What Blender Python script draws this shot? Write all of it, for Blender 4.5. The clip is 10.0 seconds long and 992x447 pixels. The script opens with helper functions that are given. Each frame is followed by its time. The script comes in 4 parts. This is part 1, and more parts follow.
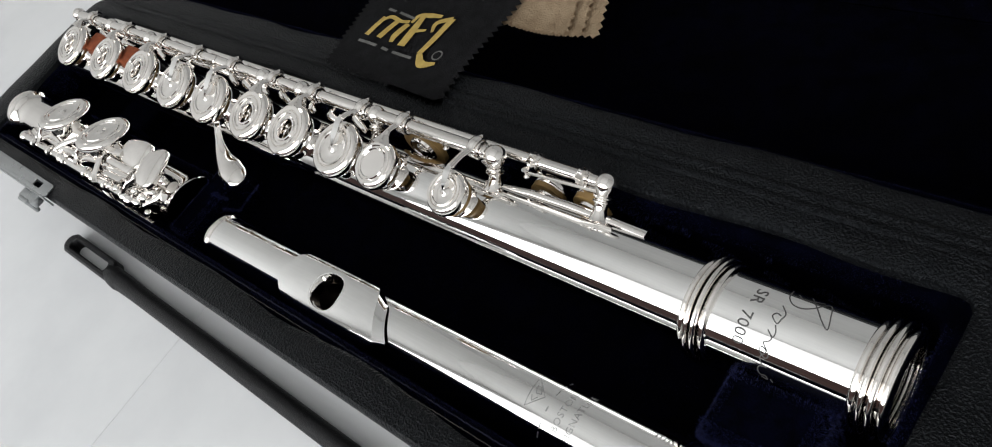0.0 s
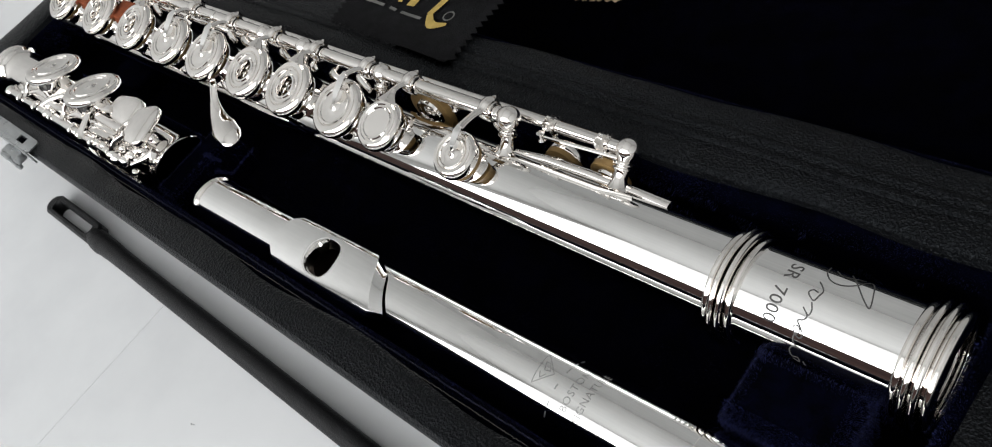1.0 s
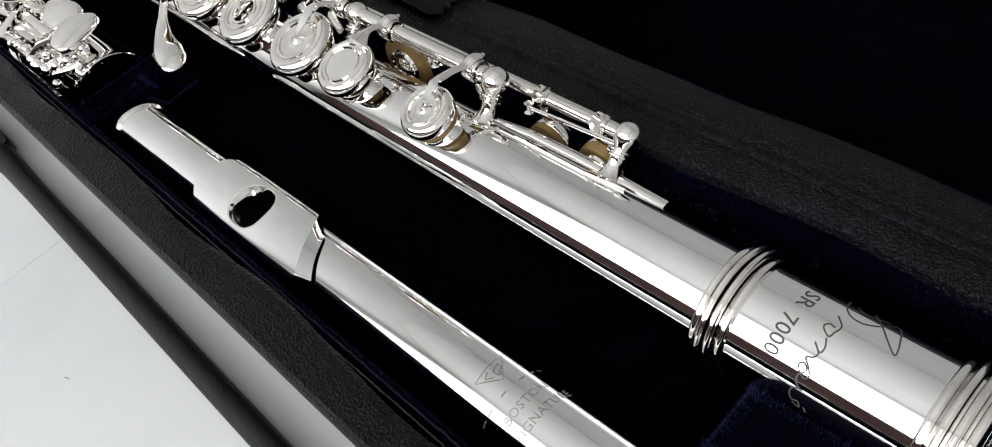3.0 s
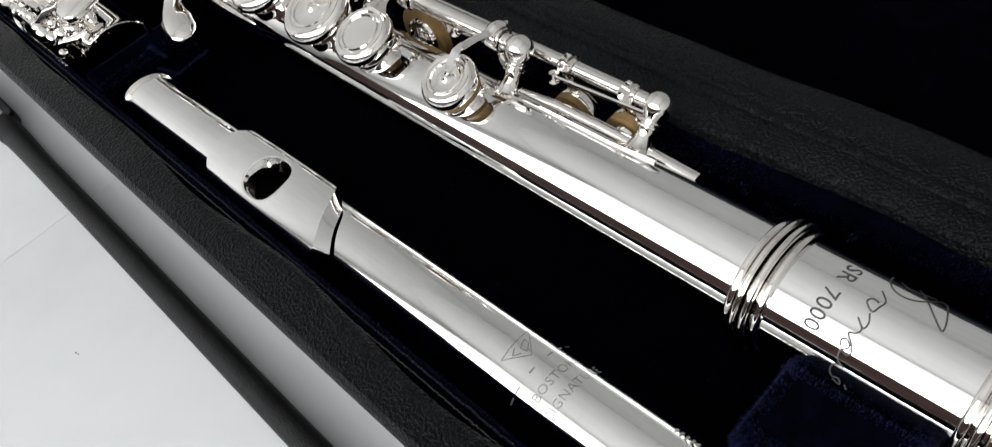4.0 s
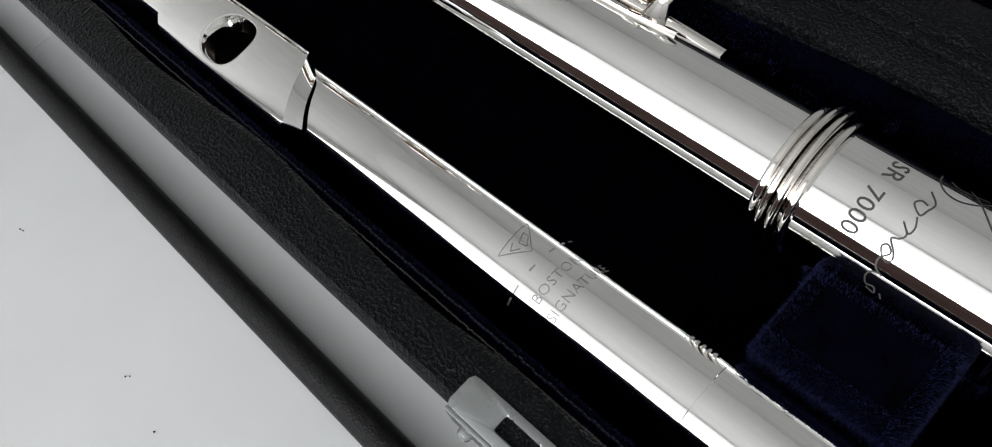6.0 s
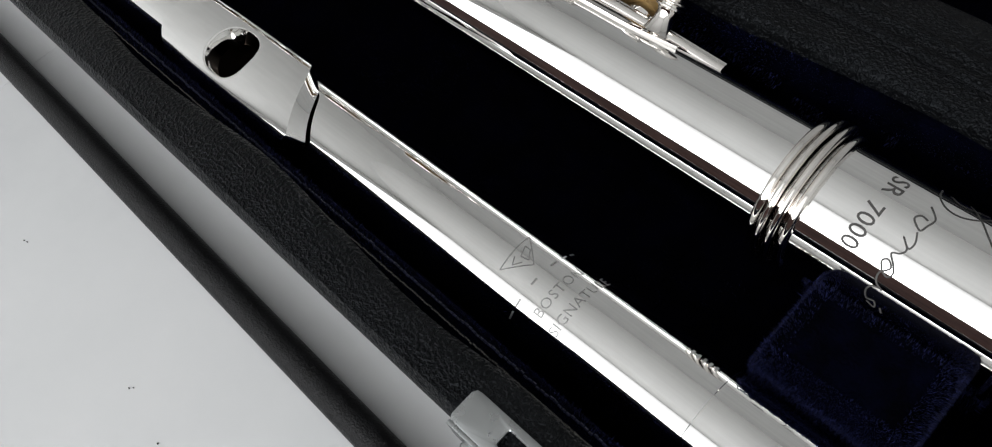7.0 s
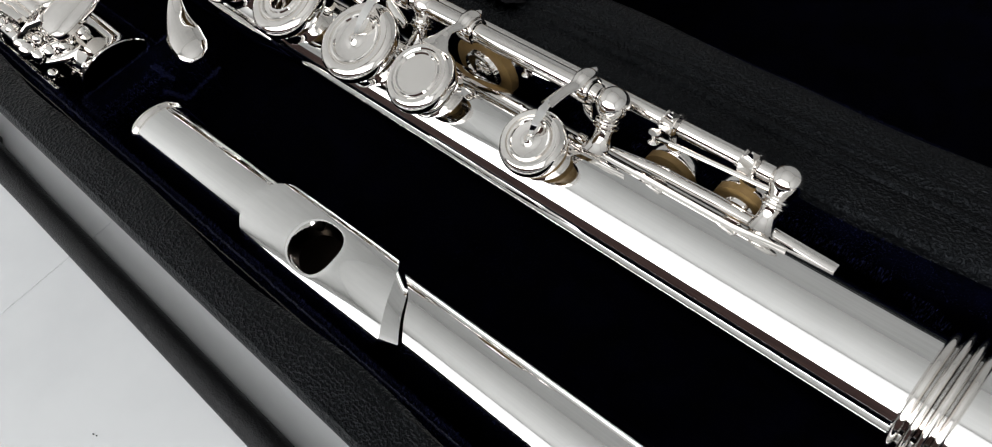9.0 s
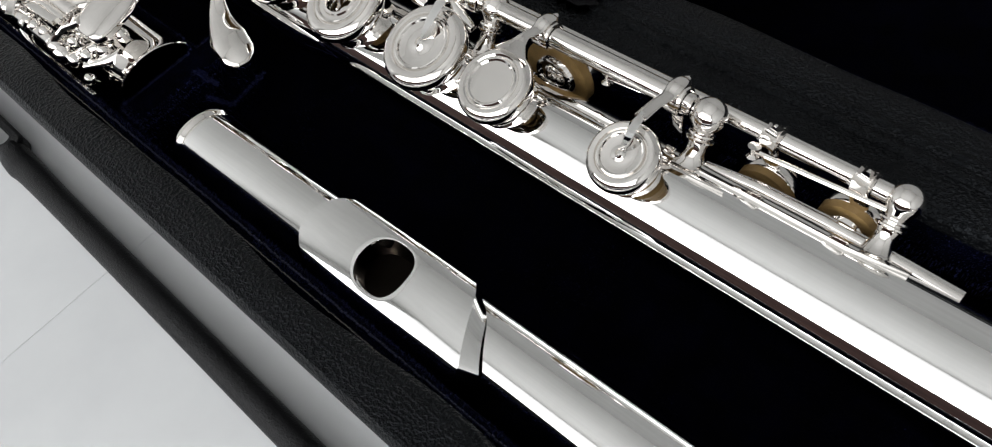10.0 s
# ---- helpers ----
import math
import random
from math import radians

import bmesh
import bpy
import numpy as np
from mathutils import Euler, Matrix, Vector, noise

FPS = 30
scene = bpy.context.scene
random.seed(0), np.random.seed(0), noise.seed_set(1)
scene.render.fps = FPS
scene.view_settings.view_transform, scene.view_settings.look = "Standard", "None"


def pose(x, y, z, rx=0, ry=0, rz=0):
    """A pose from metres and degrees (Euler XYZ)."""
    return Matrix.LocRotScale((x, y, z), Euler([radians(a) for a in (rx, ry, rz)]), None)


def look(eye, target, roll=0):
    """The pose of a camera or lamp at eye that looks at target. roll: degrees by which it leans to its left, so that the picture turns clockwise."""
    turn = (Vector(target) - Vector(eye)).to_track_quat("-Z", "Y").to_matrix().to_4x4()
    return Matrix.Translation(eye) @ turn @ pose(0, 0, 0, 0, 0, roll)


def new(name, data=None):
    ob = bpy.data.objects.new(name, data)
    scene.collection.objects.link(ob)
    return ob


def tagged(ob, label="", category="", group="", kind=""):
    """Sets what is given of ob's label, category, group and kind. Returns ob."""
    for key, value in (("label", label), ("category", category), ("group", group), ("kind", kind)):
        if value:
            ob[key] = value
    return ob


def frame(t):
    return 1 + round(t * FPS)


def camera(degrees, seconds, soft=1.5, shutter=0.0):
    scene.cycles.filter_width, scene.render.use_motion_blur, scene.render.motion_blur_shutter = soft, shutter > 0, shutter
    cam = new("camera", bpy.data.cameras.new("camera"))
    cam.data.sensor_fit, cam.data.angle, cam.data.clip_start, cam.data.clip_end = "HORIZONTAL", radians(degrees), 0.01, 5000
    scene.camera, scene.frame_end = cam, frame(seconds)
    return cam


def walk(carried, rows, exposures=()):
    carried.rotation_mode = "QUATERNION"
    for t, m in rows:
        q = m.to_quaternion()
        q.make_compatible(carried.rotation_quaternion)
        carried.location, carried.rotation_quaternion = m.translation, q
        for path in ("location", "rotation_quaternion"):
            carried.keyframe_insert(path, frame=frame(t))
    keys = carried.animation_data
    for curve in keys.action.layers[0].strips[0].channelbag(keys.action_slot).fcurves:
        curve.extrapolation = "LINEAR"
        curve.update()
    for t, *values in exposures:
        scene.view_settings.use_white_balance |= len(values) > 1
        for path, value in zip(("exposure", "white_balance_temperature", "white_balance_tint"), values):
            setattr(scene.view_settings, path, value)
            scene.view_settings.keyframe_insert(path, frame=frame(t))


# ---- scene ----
cam = camera(60.38, 10.0, 1.1, 0.25)
# seconds, eye, target, roll
PATH = [
    (0.0, (0.1751, -0.0078, 0.2120), (0.0521, 0.0508, 0.0657), -34.85),
    (0.5, (0.1719, -0.0108, 0.2064), (0.0490, 0.0480, 0.0599), -34.32),
    (1.0, (0.1651, -0.0127, 0.1967), (0.0430, 0.0470, 0.0499), -32.01),
    (1.5, (0.1606, -0.0110, 0.1857), (0.0401, 0.0492, 0.0380), -28.21),
    (2.0, (0.1539, -0.0097, 0.1746), (0.0353, 0.0544, 0.0269), -22.14),
    (3.5, (0.1453, -0.0139, 0.1680), (0.0304, 0.0574, 0.0206), -18.25),
    (4.0, (0.1409, -0.0156, 0.1646), (0.0280, 0.0529, 0.0144), -18.46),
    (4.5, (0.1297, -0.0195, 0.1532), (0.0272, 0.0381, -0.0085), -18.06),
    (5.0, (0.1253, -0.0160, 0.1503), (0.0334, 0.0359, -0.0196), -18.39),
    (5.5, (0.1260, -0.0150, 0.1512), (0.0350, 0.0380, -0.0189), -17.92),
    (6.0, (0.1251, -0.0112, 0.1535), (0.0341, 0.0417, -0.0166), -18.09),
    (7.5, (0.1236, -0.0102, 0.1551), (0.0316, 0.0435, -0.0142), -18.05),
    (8.0, (0.1175, -0.0105, 0.1581), (0.0254, 0.0441, -0.0108), -17.84),
    (8.5, (0.1061, -0.0052, 0.1677), (0.0107, 0.0517, 0.0015), -18.97),
    (9.0, (0.0959, -0.0045, 0.1681), (-0.0036, 0.0592, 0.0068), -18.00),
    (9.5, (0.0865, -0.0048, 0.1664), (-0.0122, 0.0590, 0.0045), -17.74),
    (10.0, (0.0764, -0.0085, 0.1643), (-0.0222, 0.0549, 0.0022), -17.91),
]
walk(cam, [(t, look(eye, target, roll)) for t, eye, target, roll in PATH],
     [(0.0, 1.0), (1.0, 1.02), (2.0, 1.12), (3.5, 1.12), (4.0, 1.07), (4.5, 0.89), (5.0, 0.80), (7.5, 0.80), (8.5, 0.91), (9.0, 0.97), (10.0, 0.93)])

# ---- world, sun and large lights ----
world = bpy.data.worlds.new("sky")
scene.world = world
world.use_nodes = True
wn = world.node_tree.nodes
sky = wn.new("ShaderNodeTexSky")
sky.sky_type, sky.sun_disc = "NISHITA", False
sky.sun_elevation, sky.sun_rotation = radians(48), radians(200)
wn["Background"].inputs["Strength"].default_value = 0.10
world.node_tree.links.new(sky.outputs[0], wn["Background"].inputs["Color"])


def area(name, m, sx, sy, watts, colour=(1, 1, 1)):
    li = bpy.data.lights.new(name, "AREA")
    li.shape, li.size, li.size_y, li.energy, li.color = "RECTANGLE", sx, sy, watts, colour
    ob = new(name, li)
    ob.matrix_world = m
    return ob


# lamp strips stand in for an unseen window's daylight, set brightest low down
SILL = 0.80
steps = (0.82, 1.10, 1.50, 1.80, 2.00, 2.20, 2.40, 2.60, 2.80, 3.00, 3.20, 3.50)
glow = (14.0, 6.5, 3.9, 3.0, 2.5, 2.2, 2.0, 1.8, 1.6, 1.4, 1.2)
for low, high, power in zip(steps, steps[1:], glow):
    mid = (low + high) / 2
    area("window_standin_lamp", look((0.0, -2.06, mid), (0.0, 0.0, mid)), 4.4, high - low, 4.4 * (high - low) * power, (0.98, 0.99, 1.008))


# ---- materials ----
def material(name):
    m = bpy.data.materials.new(name)
    m.use_nodes = True
    t = m.node_tree
    return m, t, t.nodes["Principled BSDF"]


def node(t, kind, **values):
    n = t.nodes.new(kind)
    for key, v in values.items():
        n.inputs[key].default_value = v
    return n


def coords(t, scale=(1, 1, 1)):
    c = t.nodes.new("ShaderNodeTexCoord")
    m = t.nodes.new("ShaderNodeMapping")
    m.inputs["Scale"].default_value = scale
    t.links.new(c.outputs["Object"], m.inputs["Vector"])
    return m.outputs["Vector"]


def noise_tex(t, vec, scale, detail=4.0, rough=0.55):
    n = node(t, "ShaderNodeTexNoise", Scale=scale, Detail=detail, Roughness=rough)
    t.links.new(vec, n.inputs["Vector"])
    return n.outputs["Fac"]


def ramp(t, fac, stops):
    r = t.nodes.new("ShaderNodeValToRGB")
    e = r.color_ramp.elements
    e[0].position, e[0].color = stops[0][0], (*stops[0][1], 1)
    e[1].position, e[1].color = stops[-1][0], (*stops[-1][1], 1)
    for p, c in stops[1:-1]:
        k = e.new(p)
        k.color = (*c, 1)
    t.links.new(fac, r.inputs["Fac"])
    return r.outputs["Color"]


def span(t, fac, a, b):
    r = node(t, "ShaderNodeMapRange")
    r.inputs["To Min"].default_value, r.inputs["To Max"].default_value = a, b
    t.links.new(fac, r.inputs["Value"])
    return r.outputs["Result"]


def bump(t, bsdf, height, strength, distance):
    b = node(t, "ShaderNodeBump", Strength=strength, Distance=distance)
    t.links.new(height, b.inputs["Height"])
    t.links.new(b.outputs["Normal"], bsdf.inputs["Normal"])
    return b


def make_silver(name, tint=(0.935, 0.93, 0.915), rough=(0.02, 0.055), wobble=0.012):
    m, t, p = material(name)
    v = coords(t)
    p.inputs["Metallic"].default_value = 1.0
    n1 = noise_tex(t, v, 90.0, 5.0)
    t.links.new(ramp(t, n1, [(0.3, tuple(0.94 * c for c in tint)), (0.7, tint)]), p.inputs["Base Color"])
    t.links.new(span(t, noise_tex(t, v, 260.0, 6.0), *rough), p.inputs["Roughness"])
    bump(t, p, noise_tex(t, v, 45.0, 2.0), wobble, 0.0006)
    return m


SILVER = make_silver("polished_silver")
SILVER_KEY = make_silver("silver_keywork", (0.92, 0.89, 0.855), (0.02, 0.055), 0.018)
DULL = make_silver("dull_silver_bore", (0.80, 0.73, 0.67), (0.26, 0.40), 0.05)
CHROME = make_silver("latch_steel", (0.46, 0.475, 0.48), (0.22, 0.36), 0.02)


def make_leather():
    m, t, p = material("black_grained_leather")
    v = coords(t)
    fine = noise_tex(t, v, 2600.0, 2.0)
    grain = noise_tex(t, v, 1500.0, 1.0, 0.5)
    broad = noise_tex(t, v, 60.0, 4.0)
    pimple = node(t, "ShaderNodeMapRange")
    pimple.inputs["From Min"].default_value, pimple.inputs["From Max"].default_value = 0.40, 0.80
    t.links.new(grain, pimple.inputs["Value"])
    add = t.nodes.new("ShaderNodeMath")
    add.operation = "ADD"
    t.links.new(pimple.outputs["Result"], add.inputs[0])
    t.links.new(span(t, fine, 0.0, 0.35), add.inputs[1])
    t.links.new(ramp(t, broad, [(0.3, (0.0018, 0.0020, 0.0024)), (0.75, (0.0036, 0.0040, 0.0048))]), p.inputs["Base Color"])
    t.links.new(span(t, broad, 0.27, 0.38), p.inputs["Roughness"])
    p.inputs["Specular IOR Level"].default_value = 0.14
    p.inputs["Specular Tint"].default_value = (0.84, 0.92, 1.0, 1)
    p.inputs["Sheen Weight"].default_value = 0.012
    p.inputs["Sheen Roughness"].default_value = 0.35
    bump(t, p, add.outputs[0], 1.0, 0.00042)
    return m


def make_velvet(name, base, lit, sheen):
    m, t, p = material(name)
    v = coords(t)
    n = noise_tex(t, v, 160.0, 6.0, 0.75)
    # blue glints are put into the colour: noise from near-black to lit
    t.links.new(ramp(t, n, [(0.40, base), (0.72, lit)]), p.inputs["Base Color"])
    p.inputs["Roughness"].default_value = 1.0
    p.inputs["Specular IOR Level"].default_value = 0.02
    p.inputs["Sheen Weight"].default_value = sheen
    p.inputs["Sheen Roughness"].default_value = 0.30
    p.inputs["Sheen Tint"].default_value = (0.07, 0.09, 0.42, 1)
    bump(t, p, noise_tex(t, v, 1500.0, 3.0), 0.6, 0.0006)
    return m


def make_pile():
    """Single fibres: each has a blue of its own."""
    m, t, p = material("navy_velvet_fibres")
    g = t.nodes.new("ShaderNodeNewGeometry")
    t.links.new(ramp(t, g.outputs["Random Per Island"], [(0.0, (0.001, 0.0014, 0.006)), (0.6, (0.006, 0.008, 0.036)), (1.0, (0.027, 0.033, 0.125))]), p.inputs["Base Color"])
    p.inputs["Roughness"].default_value = 0.55
    p.inputs["Specular IOR Level"].default_value = 0.15
    return m


def make_tile():
    m, t, p = material("white_glossy_tile")
    v = coords(t)
    n = noise_tex(t, v, 9.0, 6.0, 0.6)
    t.links.new(ramp(t, n, [(0.32, (0.68, 0.69, 0.70)), (0.5, (0.75, 0.76, 0.765)), (0.68, (0.79, 0.795, 0.80))]), p.inputs["Base Color"])
    t.links.new(span(t, noise_tex(t, v, 40.0, 4.0), 0.16, 0.30), p.inputs["Roughness"])
    p.inputs["Specular IOR Level"].default_value = 0.4
    bump(t, p, noise_tex(t, v, 25.0, 3.0), 0.06, 0.001)
    return m


def make_plain(name, dark, light, rough, scale=120.0, depth=0.0004, strength=0.3, spec=0.3, metal=0.0):
    m, t, p = material(name)
    v = coords(t)
    n = noise_tex(t, v, scale, 5.0)
    t.links.new(ramp(t, n, [(0.3, dark), (0.7, light)]), p.inputs["Base Color"])
    t.links.new(span(t, n, rough * 0.85, min(1.0, rough * 1.15)), p.inputs["Roughness"])
    p.inputs["Specular IOR Level"].default_value = spec
    p.inputs["Metallic"].default_value = metal
    bump(t, p, noise_tex(t, v, scale * 8, 3.0), strength, depth)
    return m


LEATHER = make_leather()
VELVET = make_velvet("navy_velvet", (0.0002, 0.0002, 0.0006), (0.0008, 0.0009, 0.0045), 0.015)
VELVET_TRIM = make_velvet("navy_velvet_piping", (0.0002, 0.0003, 0.0012), (0.0010, 0.0013, 0.0070), 0.05)
PILE = make_pile()
THREAD = make_plain("navy_thread", (0.004, 0.005, 0.016), (0.012, 0.014, 0.045), 0.6, 400)
EDGE = make_plain("raw_leather_edge", (0.012, 0.012, 0.012), (0.05, 0.048, 0.046), 0.8, 900)
TILE = make_tile()
GROUT = make_plain("pale_grout", (0.66, 0.67, 0.68), (0.72, 0.73, 0.735), 0.6, 300)
PLASTIC = make_plain("black_moulded_plastic", (0.006, 0.006, 0.0065), (0.010, 0.0105, 0.0115), 0.42, 260, 0.0004, 0.6, 0.24)
PAD = make_plain("tan_key_pad", (0.17, 0.105, 0.036), (0.28, 0.18, 0.07), 0.5, 200)
CORK = make_plain("rust_brown_cork", (0.16, 0.035, 0.012), (0.30, 0.075, 0.025), 0.7, 500)
FELT = make_plain("black_felt_cloth", (0.016, 0.016, 0.017), (0.028, 0.028, 0.030), 0.95, 250, 0.0005, 0.6, 0.1)
CHAMOIS = make_plain("tan_chamois", (0.42, 0.31, 0.20), (0.55, 0.42, 0.28), 0.95, 180, 0.0006, 0.7, 0.1)
GOLD = make_plain("gold_print", (0.36, 0.25, 0.06), (0.50, 0.36, 0.10), 0.5, 400, 0.0001, 0.2, 0.3)
GREYINK = make_plain("grey_print", (0.08, 0.08, 0.075), (0.15, 0.15, 0.14), 0.6, 400, 0.0001, 0.2, 0.3)
ENGRAVED = make_plain("engraved_line", (0.07, 0.068, 0.066), (0.13, 0.127, 0.124), 0.6, 500, 0.0001, 0.2, 0.2, 0.25)
ENGRAVED_FAINT = make_plain("faint_engraved_line", (0.36, 0.357, 0.353), (0.54, 0.535, 0.53), 0.45, 500, 0.0001, 0.2, 0.5, 1.0)
WALLPAINT = make_plain("white_wall_paint", (0.70, 0.70, 0.69), (0.76, 0.76, 0.75), 0.8, 3, 0.001, 0.1)
# white wall paint greyed to stand for the dimmer wall opposite the window
DIMMED_WALLPAINT = make_plain("dimmed_wall_paint", (0.42, 0.42, 0.415), (0.48, 0.48, 0.475), 0.8, 3, 0.001, 0.1)
CEILPAINT = make_plain("white_ceiling_paint", (0.81, 0.81, 0.80), (0.86, 0.86, 0.85), 0.8, 3, 0.001, 0.1)
WOOD = make_plain("dark_brown_wood", (0.070, 0.038, 0.034), (0.120, 0.066, 0.058), 0.45, 6, 0.001, 0.2)


# ---- mesh helpers ----
ORIGIN = {}


def thing(name, at, label, category, group="", kind=""):
    ob = new(name)
    ob.empty_display_size = 0.01
    ob.location = at
    ORIGIN[ob] = Vector(at)
    return tagged(ob, label, category, group, kind)


def part(name, bm, mat, parent=None, label="", angle=40):
    """Links a bmesh built in world places as one mesh under a thing or a part."""
    o = ORIGIN.get(parent, Vector((0, 0, 0)))
    bmesh.ops.recalc_face_normals(bm, faces=bm.faces)
    for v in bm.verts:
        v.co -= o
    me = bpy.data.meshes.new(name)
    bm.to_mesh(me)
    bm.free()
    me.shade_smooth()
    me.set_sharp_from_angle(angle=radians(angle))
    me.materials.append(mat)
    ob = new(name, me)
    if parent is not None:
        ob.parent = parent
        ORIGIN[ob] = o
    if label:
        ob["label"] = label
    return ob


def frame_of(d, up=(0, 0, 1)):
    d = Vector(d).normalized()
    up = Vector(up)
    if abs(d.dot(up)) > 0.99:
        up = Vector((1, 0, 0))
    a = up.cross(d).normalized()
    return a, d.cross(a).normalized(), d


def bridge(bm, rings, closed=False, caps=(False, False)):
    n = len(rings[0])
    pairs = list(zip(rings, rings[1:])) + ([(rings[-1], rings[0])] if closed else [])
    for r0, r1 in pairs:
        for k in range(n):
            bm.faces.new((r0[k], r0[(k + 1) % n], r1[(k + 1) % n], r1[k]))
    if caps[0]:
        bm.faces.new(rings[0][::-1])
    if caps[1]:
        bm.faces.new(rings[-1])


def lathe(profile, at, way, segs=48, caps=(False, False), bm=None, squash=1.0):
    """Turns (along, radius) pairs about the axis through at."""
    bm = bm or bmesh.new()
    a, b, d = frame_of(way)
    at = Vector(at)
    rings = []
    for s, r in profile:
        rings.append([bm.verts.new(at + d * s + (a * math.cos(q) + b * math.sin(q) * squash) * max(r, 1e-5)) for q in (2 * math.pi * k / segs for k in range(segs))])
    bridge(bm, rings, False, caps)
    return bm


def sweep(points, radii, segs=12, flat=1.0, up=(0, 0, 1), bm=None):
    """A bar along points; flat below 1 makes it a strap that lies across up."""
    bm = bm or bmesh.new()
    pts = [Vector(p) for p in points]
    rings = []
    for i, p in enumerate(pts):
        d = (pts[min(i + 1, len(pts) - 1)] - pts[max(i - 1, 0)])
        a, b, _ = frame_of(d, up)
        r = radii[i] if isinstance(radii, (list, tuple)) else radii
        rings.append([bm.verts.new(p + a * r * math.cos(q) + b * r * flat * math.sin(q)) for q in (2 * math.pi * k / segs for k in range(segs))])
    bridge(bm, rings, False, (True, True))
    return bm


def smooth_path(points, n=6):
    """Catmull-Rom through the points."""
    p = [Vector(q) for q in points]
    p = [p[0] * 2 - p[1]] + p + [p[-1] * 2 - p[-2]]
    out = []
    for k in range(1, len(p) - 2):
        for j in range(n):
            t = j / n
            out.append(0.5 * ((2 * p[k]) + (p[k + 1] - p[k - 1]) * t + (2 * p[k - 1] - 5 * p[k] + 4 * p[k + 1] - p[k + 2]) * t * t + (3 * p[k] - p[k - 1] - 3 * p[k + 1] + p[k + 2]) * t ** 3))
    return out + [p[-2]]


def blend(values, n=6):
    out = []
    for a, b in zip(values, values[1:]):
        out += [a + (b - a) * j / n for j in range(n)]
    return out + [values[-1]]


def box(x0, x1, y0, y1, z0, z1, bevel=0.0, bm=None, segs=2):
    own = bmesh.new()
    bmesh.ops.create_cube(own, size=1.0)
    for v in own.verts:
        v.co = Vector(((x0 + x1) / 2 + v.co.x * (x1 - x0), (y0 + y1) / 2 + v.co.y * (y1 - y0), (z0 + z1) / 2 + v.co.z * (z1 - z0)))
    if bevel:
        bmesh.ops.bevel(own, geom=own.edges[:], offset=bevel, segments=segs, profile=0.5, affect="EDGES")
    return own


def join(a, b):
    """Adds bmesh b to a."""
    me = bpy.data.meshes.new("tmp")
    b.to_mesh(me)
    b.free()
    a.from_mesh(me)
    bpy.data.meshes.remove(me)
    return a


# ---- the room around ----
def setting(name, bm, mat, label, category):
    return tagged(part(name, bm, mat), label, category, "", "structure")


ROOM_FLOOR = -0.76
setting("floor", box(-2.6, 2.6, -2.1, 2.6, ROOM_FLOOR - 0.1, ROOM_FLOOR), WALLPAINT, "pale plain floor of the room", "floor")
setting("ceiling", box(-2.7, 2.7, -2.2, 2.7, 3.6, 3.7), CEILPAINT, "plain white painted ceiling", "ceiling")
# greyer than the other walls: its dimmer light is put into the paint
setting("wall_north", box(-2.7, 2.7, 2.6, 2.7, ROOM_FLOOR, 3.6), DIMMED_WALLPAINT, "unseen plain wall, greyed to stand for its dimmer light", "wall")
setting("wall_west", box(-2.7, -2.6, -2.1, 2.6, ROOM_FLOOR, 3.6), WALLPAINT, "plain white painted wall", "wall")
setting("wall_east", box(2.6, 2.7, -2.1, 2.6, ROOM_FLOOR, 3.6), WALLPAINT, "plain white painted wall", "wall")
# unseen brown lower wall, its height set by the brown band on the silver
south = box(-2.7, 2.7, -2.2, -2.1, ROOM_FLOOR, SILL)
setting("wall_south", south, WOOD, "dark brown lower wall, unseen, added for the brown band in the silver", "wall")
side = box(-2.7, -2.3, -2.2, -2.1, SILL, 3.6)
side = join(side, box(2.3, 2.7, -2.2, -2.1, SILL, 3.6))
side = join(side, box(-2.3, 2.3, -2.2, -2.1, 3.52, 3.6))
# opaque panel added behind the lamp strips to block the sky
setting("sky_block_panel", box(-2.3, 2.3, -2.18, -2.16, SILL, 3.52), WALLPAINT, "plain white panel, unseen, added to keep the sky out behind the lamps", "window")
setting("wall_south_upper", side, WALLPAINT, "white wall around the wide window", "wall")

# ---- the tiled table ----
table = thing("table", (0, 0, 0), "white glossy tiled tabletop with faint grey clouding", "table")
bed = box(-1.1, 1.3, -0.62, 0.75, -0.05, -0.00012)
part("grout_bed", bed, GROUT, table)
for gx in range(-2, 3):
    for gy in range(-1, 2):
        x0, y0 = -0.0955 + 0.6 * gx, -0.25 + 0.6 * gy
        x1, y1 = min(x0 + 0.6, 1.3), min(y0 + 0.6, 0.75)
        x0, y0 = max(x0, -1.1), max(y0, -0.62)
        if x1 - x0 > 0.01 and y1 - y0 > 0.01:
            part("tile", box(x0 + 0.00030, x1 - 0.00030, y0 + 0.00030, y1 - 0.00030, -0.0002, 0.0, 0.00008), TILE, table)
for lx in (-1.0, 1.2):
    for ly in (-0.52, 0.65):
        part("leg", box(lx - 0.03, lx + 0.03, ly - 0.03, ly + 0.03, ROOM_FLOOR, -0.05, 0.004), WOOD, table)

# ---- the case ----
RIM = 0.0349
case = thing("flute_case", (0.0, 0.05, 0.0), "open black leather flute case lined with dark navy velvet", "case")


